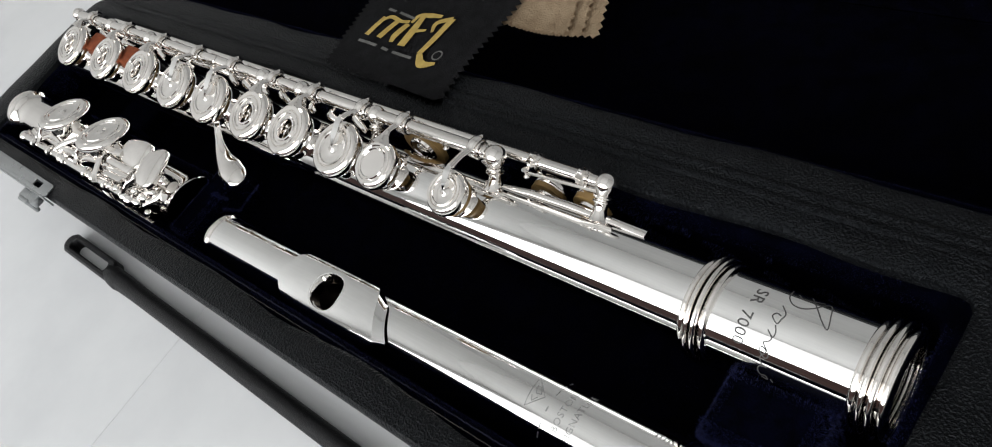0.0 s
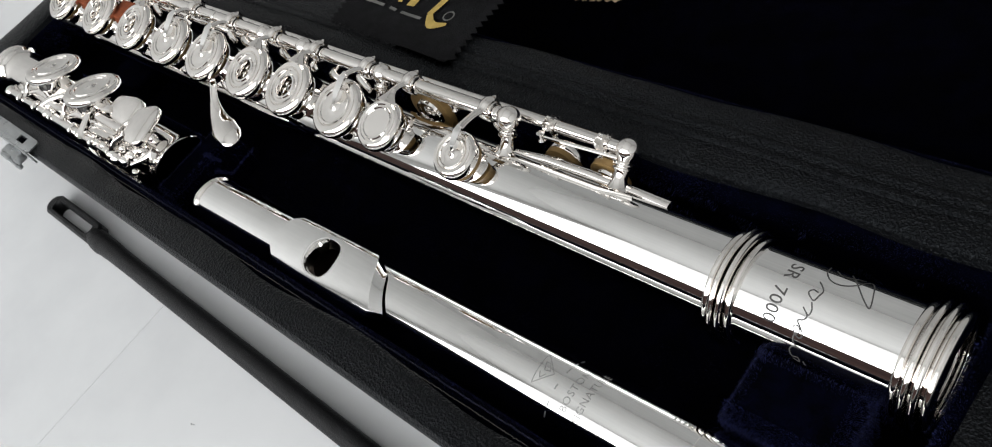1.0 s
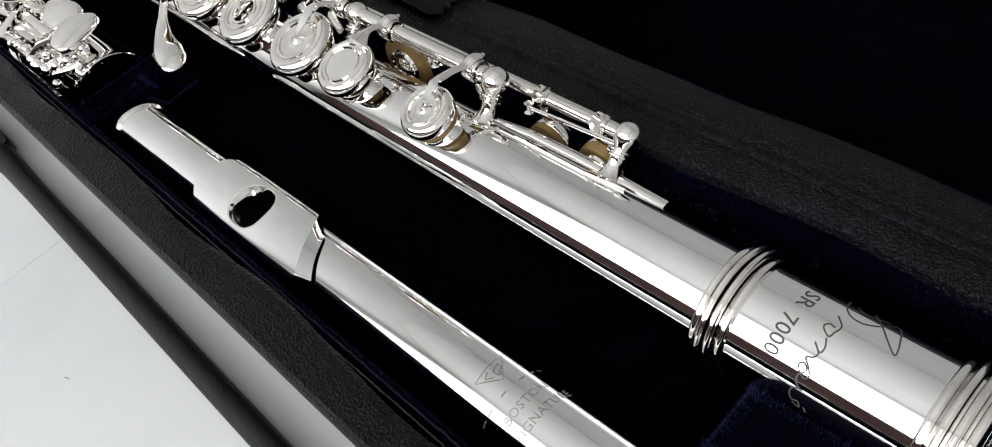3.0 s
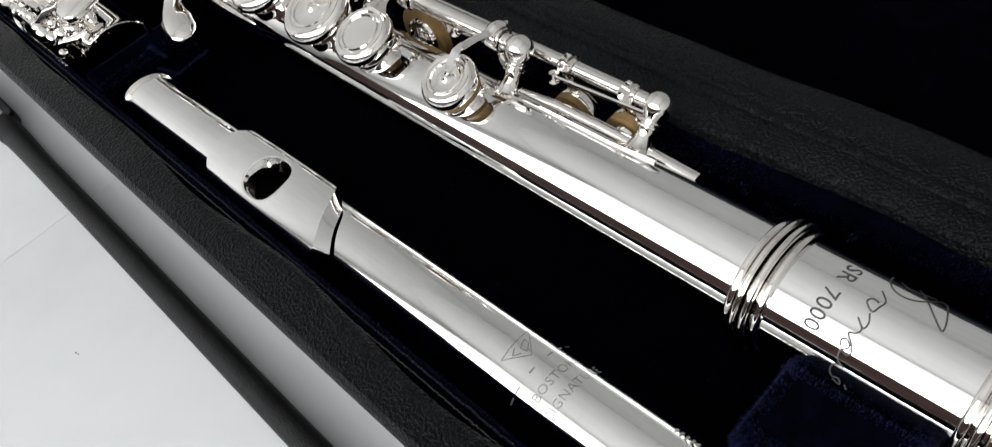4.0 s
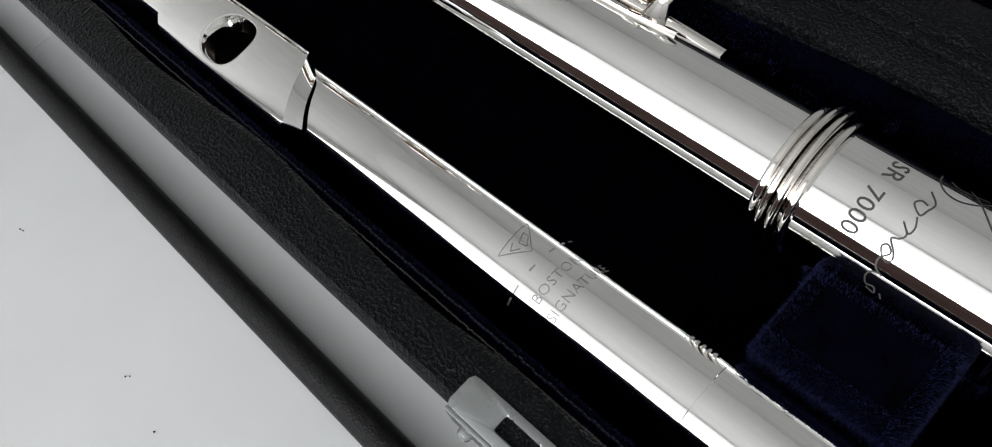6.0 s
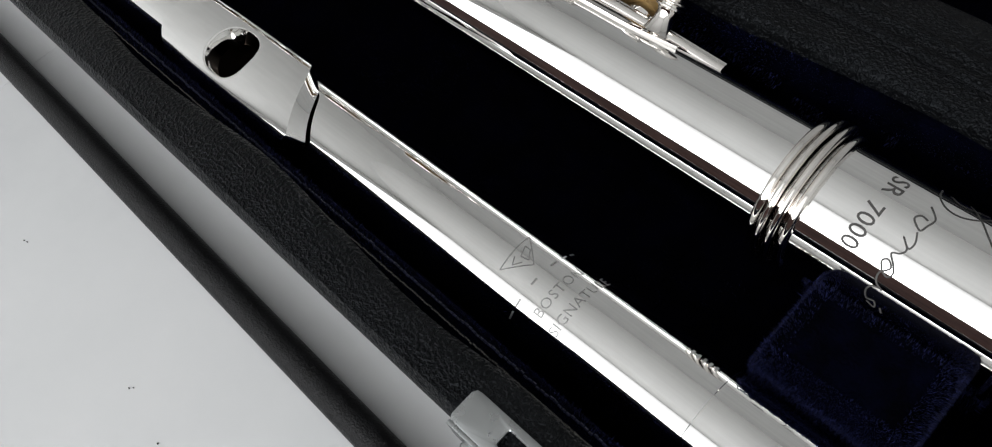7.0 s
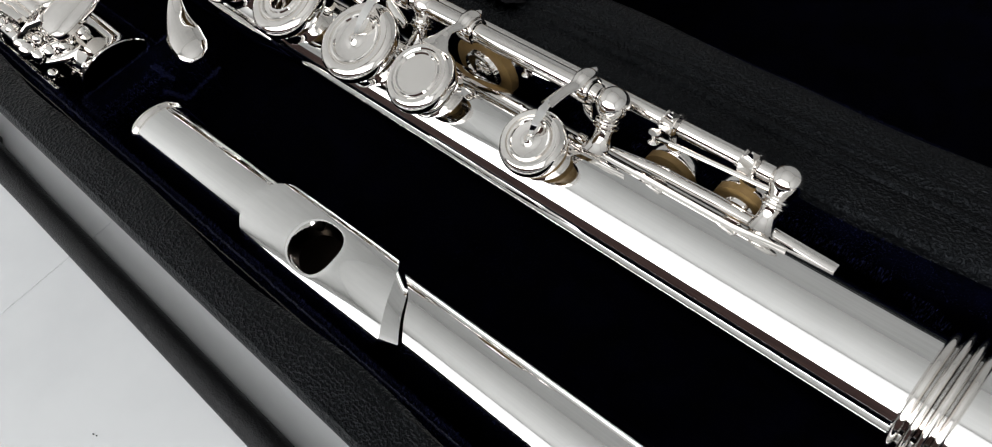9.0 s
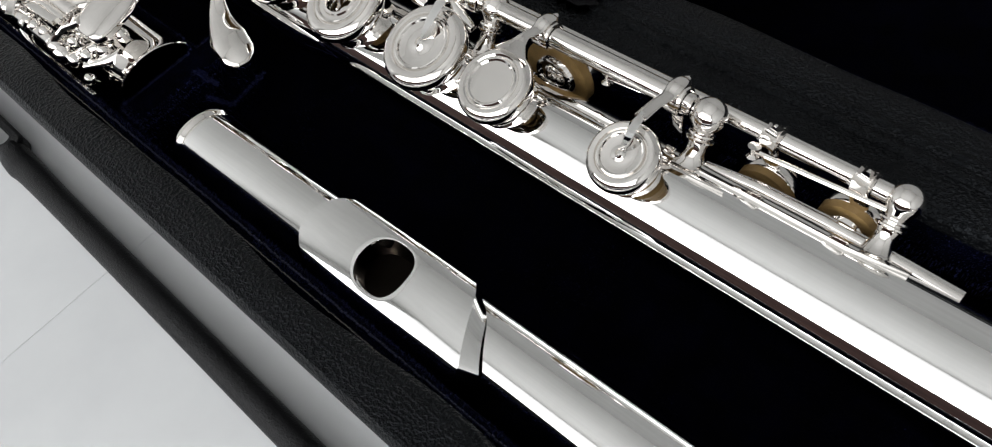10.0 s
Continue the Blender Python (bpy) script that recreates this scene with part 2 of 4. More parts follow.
def rounded(x0, x1, y0, y1, r, n):
    """n points round a rounded rectangle, from the middle of the front side on."""
    per = 2 * (x1 - x0 - 2 * r) + 2 * (y1 - y0 - 2 * r) + 2 * math.pi * r
    out = []
    for k in range(n):
        s = per * k / n
        lx, ly, q = x1 - x0 - 2 * r, y1 - y0 - 2 * r, math.pi * r / 2
        s = (s + lx / 2) % per
        for length, turn in ((lx, 0), (q, 1), (ly, 2), (q, 3), (lx, 4), (q, 5), (ly, 6), (q, 7)):
            if s <= length:
                break
            s -= length
        cx = {0: x0 + r, 1: x1 - r, 2: x1, 3: x1 - r, 4: x1 - r, 5: x0 + r, 6: x0, 7: x0 + r}[turn]
        cy = {0: y0, 1: y0 + r, 2: y0 + r, 3: y1 - r, 4: y1, 5: y1 - r, 6: y1 - r, 7: y0 + r}[turn]
        if turn == 0:
            p = (cx + s, cy)
        elif turn == 2:
            p = (cx, cy + s)
        elif turn == 4:
            p = (cx - s, cy)
        elif turn == 6:
            p = (cx, cy - s)
        else:
            a = {1: -90, 3: 0, 5: 90, 7: 180}[turn] + 90 * s / length
            p = (cx + r * math.cos(radians(a)), cy + r * math.sin(radians(a)))
        out.append(Vector((*p, 0)))
    return out


def shell(outer, inner, profile, n=360, wave=0.0, seed=0.0):
    """A wall that runs round: profile holds (share of the way from outer to inner, height)."""
    bm = bmesh.new()
    a, b = rounded(*outer, n), rounded(*inner, n)
    rings = []
    for f, z in profile:
        ring = []
        for p, q in zip(a, b):
            w = wave * noise.noise(Vector((p.x * 22 + seed, p.y * 22, seed)))
            g = f + (w if f > 0.6 else 0.0)
            c = p.lerp(q, g)
            dz = 0.0006 * noise.noise(Vector((p.x * 40, p.y * 40, seed + 3))) if z > 0.03 else 0.0
            ring.append(bm.verts.new((c.x, c.y, z + dz)))
        rings.append(ring)
    bridge(bm, rings)
    return bm


def tray(outer, inner, floor_z, prefix, parent, lift=0.0, label=""):
    wall = part(prefix + "_shell", shell(outer, inner, [(1.0, 0.0), (0.98, 0.004), (0.92, 0.018), (0.55, 0.0262), (0.12, 0.0292), (0.0, RIM - 0.0042), (0.0, RIM - 0.0028), (0.03, RIM - 0.0012), (0.12, RIM), (0.5, RIM + 0.0004), (0.88, RIM), (0.98, RIM - 0.001), (1.0, RIM - 0.004)], 420, 0.22, lift), LEATHER, parent, label)
    x0, x1, y0, y1, r = inner
    deep = (x0 + 0.0045, x1 - 0.0045, y0 + 0.0045, y1 - 0.0045, r)
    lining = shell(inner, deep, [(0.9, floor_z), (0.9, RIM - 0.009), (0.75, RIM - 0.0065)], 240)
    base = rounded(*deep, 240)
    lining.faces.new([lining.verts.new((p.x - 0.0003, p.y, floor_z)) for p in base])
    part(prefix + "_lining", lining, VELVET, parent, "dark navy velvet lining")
    trim = shell(inner, deep, [(-0.35, RIM - 0.007), (-0.35, RIM - 0.0034), (0.1, RIM - 0.0030), (0.35, RIM - 0.0034), (0.6, RIM - 0.0044), (0.8, RIM - 0.0062), (0.85, RIM - 0.009)], 420, 0.10, 5.0)
    part(prefix + "_piping", trim, VELVET_TRIM, parent, "navy velvet piping")
    bottom = bmesh.new()
    bottom.faces.new([bottom.verts.new((p.x, p.y, 0.0)) for p in rounded(*[v + d for v, d in zip(outer, (0.018, -0.014, 0.0102, -0.0102, 0.0))], 120)])
    part(prefix + "_bottom", bottom, LEATHER, parent)
    return wall


BASE_OUT, BASE_IN = (-0.282, 0.158, -0.0004, 0.0988, 0.010), (-0.263, 0.1435, 0.0100, 0.0885, 0.0035)
LID_OUT, LID_IN = (-0.282, 0.158, 0.0994, 0.205, 0.010), (-0.263, 0.1435, 0.1100, 0.194, 0.0035)
FLOOR_Z = 0.0082
tray(BASE_OUT, BASE_IN, FLOOR_Z, "base", case)
tray(LID_OUT, LID_IN, FLOOR_Z, "lid", case, 9.0)
# soft leather hinge that covers the seam between the two trays
hinge = bmesh.new()
rows_h = []
for y, z in ((0.0955, -0.0008), (0.0960, 0.0002), (0.0967, 0.0007), (0.0976, 0.0007), (0.0983, 0.0004), (0.0990, 0.0002), (0.0996, 0.0004), (0.1006, 0.0008), (0.1014, 0.0007), (0.1020, 0.0003), (0.1025, -0.0008)):
    rows_h.append([hinge.verts.new((-0.272 + 0.4205 * k / 160, y + 0.0003 * noise.noise(Vector((k * 0.11, 2.0, 0))), RIM + z + 0.0002 * noise.noise(Vector((k * 0.16, y * 90, 0))))) for k in range(161)])
for r0, r1 in zip(rows_h, rows_h[1:]):
    for k in range(160):
        hinge.faces.new((r0[k], r0[k + 1], r1[k + 1], r1[k]))
part("hinge", hinge, LEATHER, case, "soft black leather hinge")


def cushion(x0, x1, y0, y1, z0, z1, name="cradle_block", edge=0.0016):
    bm = box(x0, x1, y0, y1, z0, z1, edge, None, 4)
    return part(name, bm, VELVET_TRIM, case, "navy velvet covered block")


cushion(0.1032, 0.1282, 0.0375, 0.0558, FLOOR_Z - 0.001, 0.0285, edge=0.0034)
cushion(0.100, 0.1325, 0.0590, 0.0840, FLOOR_Z - 0.001, 0.0166)
cushion(-0.215, -0.190, 0.0480, 0.0840, FLOOR_Z - 0.001, 0.0172)
cushion(-0.262, -0.112, 0.0165, 0.0440, FLOOR_Z - 0.001, 0.0165)
cushion(-0.1095, -0.0985, 0.0160, 0.0470, FLOOR_Z - 0.001, 0.0262, "partition")

def fibres(spots, seed, length=0.0009, width=0.00009):
    """A pile of short pointed fibres; spots gives (place, normal) by random draw."""
    rnd = random.Random(seed)
    verts, faces = [], []
    for p, n in spots(rnd):
        w = Vector((rnd.gauss(0, 1), rnd.gauss(0, 1), rnd.gauss(0, 1)))
        side = n.cross(w).normalized() * width
        tip = p + (n + w * 0.28).normalized() * length * rnd.uniform(0.5, 1.2)
        k = len(verts)
        verts += [p - side - n * 0.0002, p + side - n * 0.0002, tip]
        faces.append((k, k + 1, k + 2))
    me = bpy.data.meshes.new("velvet_nap")
    me.from_pydata([v - ORIGIN[case] for v in verts], [], faces)
    me.materials.append(PILE)
    ob = new("velvet_nap", me)
    ob.parent = case
    return tagged(ob, "short navy velvet fibres", "", "", "stuff")


def block_spots(x0, x1, y0, y1, z0, z1, count, edge=0.0016, sides=None):
    """Places on the sides and along the rounded upper edges of a block."""
    def draw(rnd):
        for _ in range(count):
            w, d = x1 - x0, y1 - y0
            side = rnd.choices((0, 1, 2, 3), sides or (w, w, d, d))[0]
            u = rnd.random()
            p, n = ((Vector((x0 + u * w, y0, 0)), Vector((0, -1, 0))), (Vector((x0 + u * w, y1, 0)), Vector((0, 1, 0))),
                    (Vector((x0, y0 + u * d, 0)), Vector((-1, 0, 0))), (Vector((x1, y0 + u * d, 0)), Vector((1, 0, 0))))[side]
            h = rnd.random() ** 2.2
            if rnd.random() < 0.5:
                a = rnd.random() ** 1.4 * math.pi / 2
                m = n * math.cos(a) + Vector((0, 0, 1)) * math.sin(a)
                yield p - n * edge * (1 - math.cos(a)) + Vector((0, 0, z1 - edge + edge * math.sin(a))), m
            else:
                yield p + Vector((0, 0, z1 - edge - h * (z1 - z0 - edge))), n
    return draw


fibres(block_spots(0.1032, 0.1282, 0.0375, 0.0558, FLOOR_Z, 0.0285, 20000, 0.0034, (7, 1.6, 1.2, 3)), 1, 0.0007, 0.000055)
fibres(block_spots(0.100, 0.1325, 0.0590, 0.0840, FLOOR_Z, 0.0166, 5000), 2)
fibres(block_spots(-0.1095, -0.0985, 0.0160, 0.0470, FLOOR_Z, 0.0262, 3500), 3)
fibres(block_spots(-0.262, -0.112, 0.0165, 0.0440, FLOOR_Z, 0.0165, 5000), 4)


def piping_spots(inner, count):
    line = rounded(*inner, 600)
    mid = Vector(((inner[0] + inner[1]) / 2, (inner[2] + inner[3]) / 2, 0))

    def draw(rnd):
        for _ in range(count):
            k = rnd.randrange(600)
            p = line[k].lerp(line[(k + 1) % 600], rnd.random())
            d = (line[(k + 1) % 600] - line[k]).normalized()
            inward = Vector((-d.y, d.x, 0))
            a = rnd.random()
            yield p + inward * (0.0004 + 0.0034 * a) + Vector((0, 0, RIM - 0.0033 - 0.0030 * a ** 2.2)), (Vector((0, 0, 1)) + inward * a * 1.2).normalized()
    return draw


fibres(piping_spots(BASE_IN, 36000), 5, 0.0006, 0.00008)
fibres(piping_spots(LID_IN, 22000), 6, 0.0006, 0.00008)


def wall_spots(inner, count):
    """Noise-picked clumps of fibres on the left, back and right lining."""
    line = rounded(*inner, 600)

    def draw(rnd):
        done = 0
        while done < count:
            k = rnd.randrange(600)
            p = line[k].lerp(line[(k + 1) % 600], rnd.random())
            d = (line[(k + 1) % 600] - line[k]).normalized()
            inward = Vector((-d.y, d.x, 0))
            z = rnd.uniform(0.012, RIM - 0.006)
            side = p.x < inner[0] + 0.02 or p.y > inner[3] - 0.004 or p.x > inner[1] - 0.01
            if side and noise.noise(Vector((p.x * 90, p.y * 90, z * 130))) > 0.12:
                done += 1
                yield p + inward * 0.0042 + Vector((0, 0, z)), inward
    return draw


def floor_spots(x0, x1, y0, y1, count):
    """Noise-picked clumps of fibres on the floor of the tray."""
    def draw(rnd):
        done = 0
        while done < count:
            x, y = rnd.uniform(x0, x1), rnd.uniform(y0, y1)
            if noise.noise(Vector((x * 70, y * 70, 4.0))) > 0.15:
                done += 1
                yield Vector((x, y, FLOOR_Z)), Vector((0, -0.3, 0.95))
    return draw


def line_spots(points, count):
    """Tufts along a crease."""
    def draw(rnd):
        for _ in range(count):
            k = rnd.randrange(len(points) - 1)
            p = Vector(points[k]).lerp(Vector(points[k + 1]), rnd.random())
            yield p + Vector((rnd.gauss(0, 0.0004), rnd.gauss(0, 0.0004), 0)), Vector((rnd.gauss(0, 0.3), -0.5, 0.9)).normalized()
    return draw


fibres(line_spots([(-0.0972, 0.0327, 0.0215), (-0.0905, 0.0352, 0.0200), (-0.0935, 0.0478, 0.0190)], 700), 13, 0.0008, 0.00008)
fibres(line_spots([(-0.1010, 0.0345, 0.0262), (-0.0985, 0.0352, 0.0272), (-0.0965, 0.0350, 0.0262), (-0.0948, 0.0362, 0.0240)], 420), 14, 0.0013, 0.0001)
fibres(wall_spots(BASE_IN, 12000), 11, 0.0008, 0.00009)
fibres(floor_spots(-0.255, 0.138, 0.016, 0.083, 9000), 12, 0.0007, 0.00008)


def stitches(inner, off, step, z, size, mat, name, label):
    """A row of stitches that runs round inside the rim."""
    x0, x1, y0, y1, r = inner
    n = int(2 * (x1 - x0 + y1 - y0) / step)
    line = rounded(x0 + off, x1 - off, y0 + off, y1 - off, r, n)
    rnd = random.Random(8)
    bm = bmesh.new()
    for k in range(n):
        if line[k].y > y0 + 0.02:
            continue
        p, d = line[k], (line[(k + 1) % n] - line[k]).normalized()
        c = Vector((-d.y, d.x, 0))
        p = p + c * rnd.gauss(0, size * 0.3)
        quad = []
        for i, (u, v, h) in enumerate(((-0.42, -1, 0), (-0.42, 1, 0), (0.42, 1, 0), (0.42, -1, 0), (-0.2, 0, 1), (0.2, 0, 1))):
            q = p + d * u * step + c * v * size
            quad.append(bm.verts.new((q.x, q.y, z + h * size * 1.2)))
        for f in ((0, 1, 4), (1, 2, 5, 4), (2, 3, 5), (3, 0, 4, 5)):
            bm.faces.new([quad[i] for i in f])
    ob = part(name, bm, mat, case, label)
    return tagged(ob, label, "", "", "stuff")


stitches(BASE_IN, 0.0018, 0.0009, RIM - 0.0032, 0.00022, THREAD, "stitching", "navy stitching in the velvet piping")
stitches(BASE_IN, -0.0002, 0.0006, RIM - 0.0006, 0.00014, EDGE, "leather_edge", "raw grey edge of the leather")

# ---- flute ----
BY, BZ, BR = 0.0665, 0.0279, 0.0109
flute = thing("flute", (0.0, BY, BZ - BR), "polished silver flute body joint with open-hole keys in its velvet cradle", "flute")
AX = Vector((1, 0, 0))
part("tube", lathe([(-0.262, BR - 0.0006), (-0.2622, BR), (0.091, BR), (0.091, BR - 0.001), (-0.262, BR - 0.001)], (0, BY, BZ), AX, 96), SILVER, flute)
R2 = BR + 0.0005
part("barrel", lathe([(0.0905, R2), (0.134, R2), (0.134, R2 - 0.0008), (0.0905, R2 - 0.0008)], (0, BY, BZ), AX, 96), SILVER, flute, "engraved silver barrel")


def ring_stack(x0, radii, width, name):
    """Turned beads side by side with narrow grooves between them."""
    prof = [(x0, R2 - 0.0004)]
    x = x0
    for r in radii:
        prof.append((x + 0.08 * width, R2))
        for k in range(11):
            a = math.pi * k / 10
            prof.append((x + width * (0.5 - 0.40 * math.cos(a)), R2 + 0.0001 + (r - R2 - 0.0001) * math.sin(a) ** 0.6))
        prof.append((x + 0.92 * width, R2))
        x += width
    prof.append((x, R2 - 0.002))
    return part(name, lathe(prof, (0, BY, BZ), AX, 96), SILVER_KEY, flute, "stepped silver ring", 60)


ring_stack(0.0893, (R2 + 0.0011, R2 + 0.0023, R2 + 0.0024, R2 + 0.0014), 0.0019, "ring")
ring_stack(0.1300, (R2 + 0.0011, R2 + 0.0022, R2 + 0.0025, R2 + 0.0015), 0.0021, "ring")

# head joint, a little askew to the case
HY0, HSL, HZ = 0.0252, 0.018, 0.0185


def head_axis(x):
    return Vector((x, HY0 + HSL * x, HZ))


HD = Vector((1, HSL, 0)).normalized()
head = thing("head_joint", (0.0, HY0, 0.0095), "polished silver flute head joint with lip plate lying in navy velvet", "flute head")
HOLE_X = -0.0158


def head_point(x, a, r):
    """A place on the head joint: along it, at angle a from the top towards the back, at radius r."""
    return head_axis(x) + Vector((0, math.sin(a), math.cos(a))) * r


def head_radius(x):
    return 0.0097 + 0.0006 * (x + 0.095) / 0.2


bm = bmesh.new()
xs = [-0.0845, -0.07, -0.05] + [-0.026 + 0.0004 * k for k in range(46)] + [0.0, 0.03, 0.07, 0.1028]
rings = [[bm.verts.new(head_point(x, 2 * math.pi * k / 144, head_radius(x))) for k in range(144)] for x in xs]
rings.append([bm.verts.new(head_point(0.1029, 2 * math.pi * k / 144, 0.01020)) for k in range(144)])
rings.append([bm.verts.new(head_point(0.1405, 2 * math.pi * k / 144, 0.01020)) for k in range(144)])
rings.append([bm.verts.new(head_point(0.1405, 2 * math.pi * k / 144, 0.0094)) for k in range(144)])
bridge(bm, rings)


def in_hole(c, grow):
    y = c.y - head_axis(c.x).y
    return c.z > HZ and abs((c.x - HOLE_X) / (0.0060 * grow)) ** 2.4 + abs((y + 0.0018) / (0.0058 * grow)) ** 2.4 < 1


gone = [f for f in bm.faces if in_hole(f.calc_center_median(), 1.10)]
bmesh.ops.delete(bm, geom=gone, context="FACES")
part("tube", bm, SILVER, head)
part("crown", lathe([(-0.0868, 0.0), (-0.0873, 0.0072), (-0.0873, 0.0088), (-0.0868, 0.0099), (-0.0858, 0.0104), (-0.0846, 0.0103), (-0.0840, 0.0098), (-0.0836, 0.0099), (-0.0832, 0.0093)], head_axis(0), HD, 64), SILVER_KEY, head, "silver crown cap")


# the plate's section: a flat bow on top, tighter bows towards the front and the back
HOLE_R, HOLE_W = 0.0060, -0.0024
BOW, FRONT_BOW, BACK_BOW = 0.0180, 0.0072, 0.0055
FRONT_TURN, BACK_TURN = radians(-28), radians(12)
LIP_LEFT, LIP_BACK, LIP_FRONT = -0.0383, 0.0098, -0.0172


def lip_point(x, w, lift):
    """A place on the plate: along the tube, the way round its section from the top (the back positive), and the height over it."""
    front, back = BOW * FRONT_TURN, BOW * BACK_TURN
    mid = Vector((0, 0.0007, -0.0048))
    if w > back:
        a, r = BACK_TURN + (w - back) / BACK_BOW, BACK_BOW
        mid += Vector((0, math.sin(BACK_TURN), math.cos(BACK_TURN))) * (BOW - BACK_BOW)
    elif w < front:
        a, r = FRONT_TURN + (w - front) / FRONT_BOW, FRONT_BOW
        mid += Vector((0, math.sin(FRONT_TURN), math.cos(FRONT_TURN))) * (BOW - FRONT_BOW)
    else:
        a, r = w / BOW, BOW
    return head_axis(x) + mid + Vector((0, math.sin(a), math.cos(a))) * (r + lift)


def hole_edge(q, grow=1.0):
    c, n = math.cos(q), math.sin(q)
    k = (abs(c) ** 2.4 + abs(n) ** 2.4) ** (-1 / 2.4)
    return HOLE_X + HOLE_R * grow * k * c, HOLE_W + HOLE_R * grow * k * n


def lip_crease(w):
    """Where the flat of the plate ends towards the body."""
    return 0.0052 - 0.50 * max(-0.0088, w) - 0.004 * max(0.0, (-0.0088 - w) / 0.008) ** 2


def lip_outline(q):
    """The plate's edge seen from the middle of the hole, and how far it belongs to the bevelled end."""
    c, n = math.cos(q), math.sin(q)
    mid_w, half_w = (LIP_BACK + LIP_FRONT) / 2, (LIP_BACK - LIP_FRONT) / 2
    low, high = 0.0, 0.06
    for _ in range(34):
        k = (low + high) / 2
        x, w = HOLE_X + c * k, HOLE_W + n * k
        right = lip_crease(w)
        u, v = (x - (LIP_LEFT + right) / 2) / ((right - LIP_LEFT) / 2), (w - mid_w) / half_w
        e = (4.5 if v > 0 else 5) if u > 0 else 2.3 if v > 0 else 1.7
        if abs(u) ** e + abs(v) ** e > 1:
            high = k
        else:
            low = k
    return x, w, max(0.0, u) ** 5, u, v


def lip_surface(q, s, inner=0.0):
    """q: angle round the hole, s: 0 at the hole, 0.8 where the flat of the plate ends, 1 at its edge."""
    hx, hw = hole_edge(q)
    px, pw, share, u, v = lip_outline(q)
    ox = px + 0.0030 * share - 0.0006 * max(0.0, -u) ** 4
    ow = pw + 0.0003 * (max(0.0, v) ** 8 - max(0.0, -v) ** 8)
    drop = 0.0006 + 0.0005 * max(0.0, -u) ** 4
    if s <= 0.8:
        f = s / 0.8
        p = lip_point(hx + (px - hx) * f, hw + (pw - hw) * f, -0.0002 * f * f - 0.00015 * math.exp(-(s / 0.015) ** 2) - inner)
    else:
        # the bevelled end bends down towards the tube
        f = (s - 0.8) / 0.2
        p = lip_point(px + (ox - px) * f, pw + (ow - pw) * f, -0.0002 - drop * f - inner)
        over = p - head_axis(p.x)
        over.x = 0.0
        gap = over.length - head_radius(p.x) - 0.0007
        p -= over.normalized() * max(0.0, gap) * share * (0.75 * f + 0.25 * f * f)
    return p


bm = bmesh.new()
NQ = 320
rows_s = [0.0, 0.008, 0.016, 0.03, 0.05, 0.08, 0.12, 0.18, 0.25, 0.32, 0.4, 0.48, 0.56, 0.64, 0.72, 0.77, 0.79, 0.8, 0.815, 0.85, 0.9, 0.95, 1.0]
rings = [[bm.verts.new(lip_surface(2 * math.pi * k / NQ, s)) for k in range(NQ)] for s in rows_s]
rings += [[bm.verts.new(lip_surface(2 * math.pi * k / NQ, s, i)) for k in range(NQ)] for s, i in ((1.0, 0.0007), (0.97, 0.0011), (0.9, 0.0013), (0.5, 0.0018), (0.15, 0.0018), (0.0, 0.0012))]
bridge(bm, rings)
part("lip_plate", bm, SILVER, head, "curved silver lip plate", 24)
bm = bmesh.new()
rings = []
for down, grow in ((0.0, 1.0), (0.08, 0.985), (0.30, 0.945), (0.65, 0.89), (1.0, 0.85)):
    rings.append([])
    for k in range(96):
        x, w = hole_edge(2 * math.pi * k / 96, grow)
        upper = lip_point(x, w, -0.0002)
        lower = Vector((upper.x, upper.y, HZ + math.sqrt(max(1e-6, 0.0091 ** 2 - (upper.y - head_axis(x).y) ** 2))))
        rings[-1].append(bm.verts.new(upper.lerp(lower, down)))
bridge(bm, rings)
part("embouchure_riser", bm, SILVER, head, "silver wall of the embouchure hole")

bore = bmesh.new()
rings = [[bore.verts.new(head_point(-0.045 + 0.0004 * j, 2 * math.pi * k / 144, 0.0091)) for k in range(144)] for j in range(150)]
bridge(bore, rings)
bmesh.ops.delete(bore, geom=[f for f in bore.faces if in_hole(f.calc_center_median(), 1.10)], context="FACES")
part("bore", bore, DULL, head, "dull silver bore of the head joint")

# ---- keywork of the body ----
KN = Vector((0, -math.sin(0.335), math.cos(0.335)))
KX = Vector((1, 0, 0))
KA = KN.cross(KX) * -1
if KA.y < 0:
    KA = -KA
ROD = Vector((0, 0.0786, 0.0447))
ROD2 = Vector((0, 0.0827, 0.0413))
PN = (ROD - Vector((0, BY, BZ))).normalized()


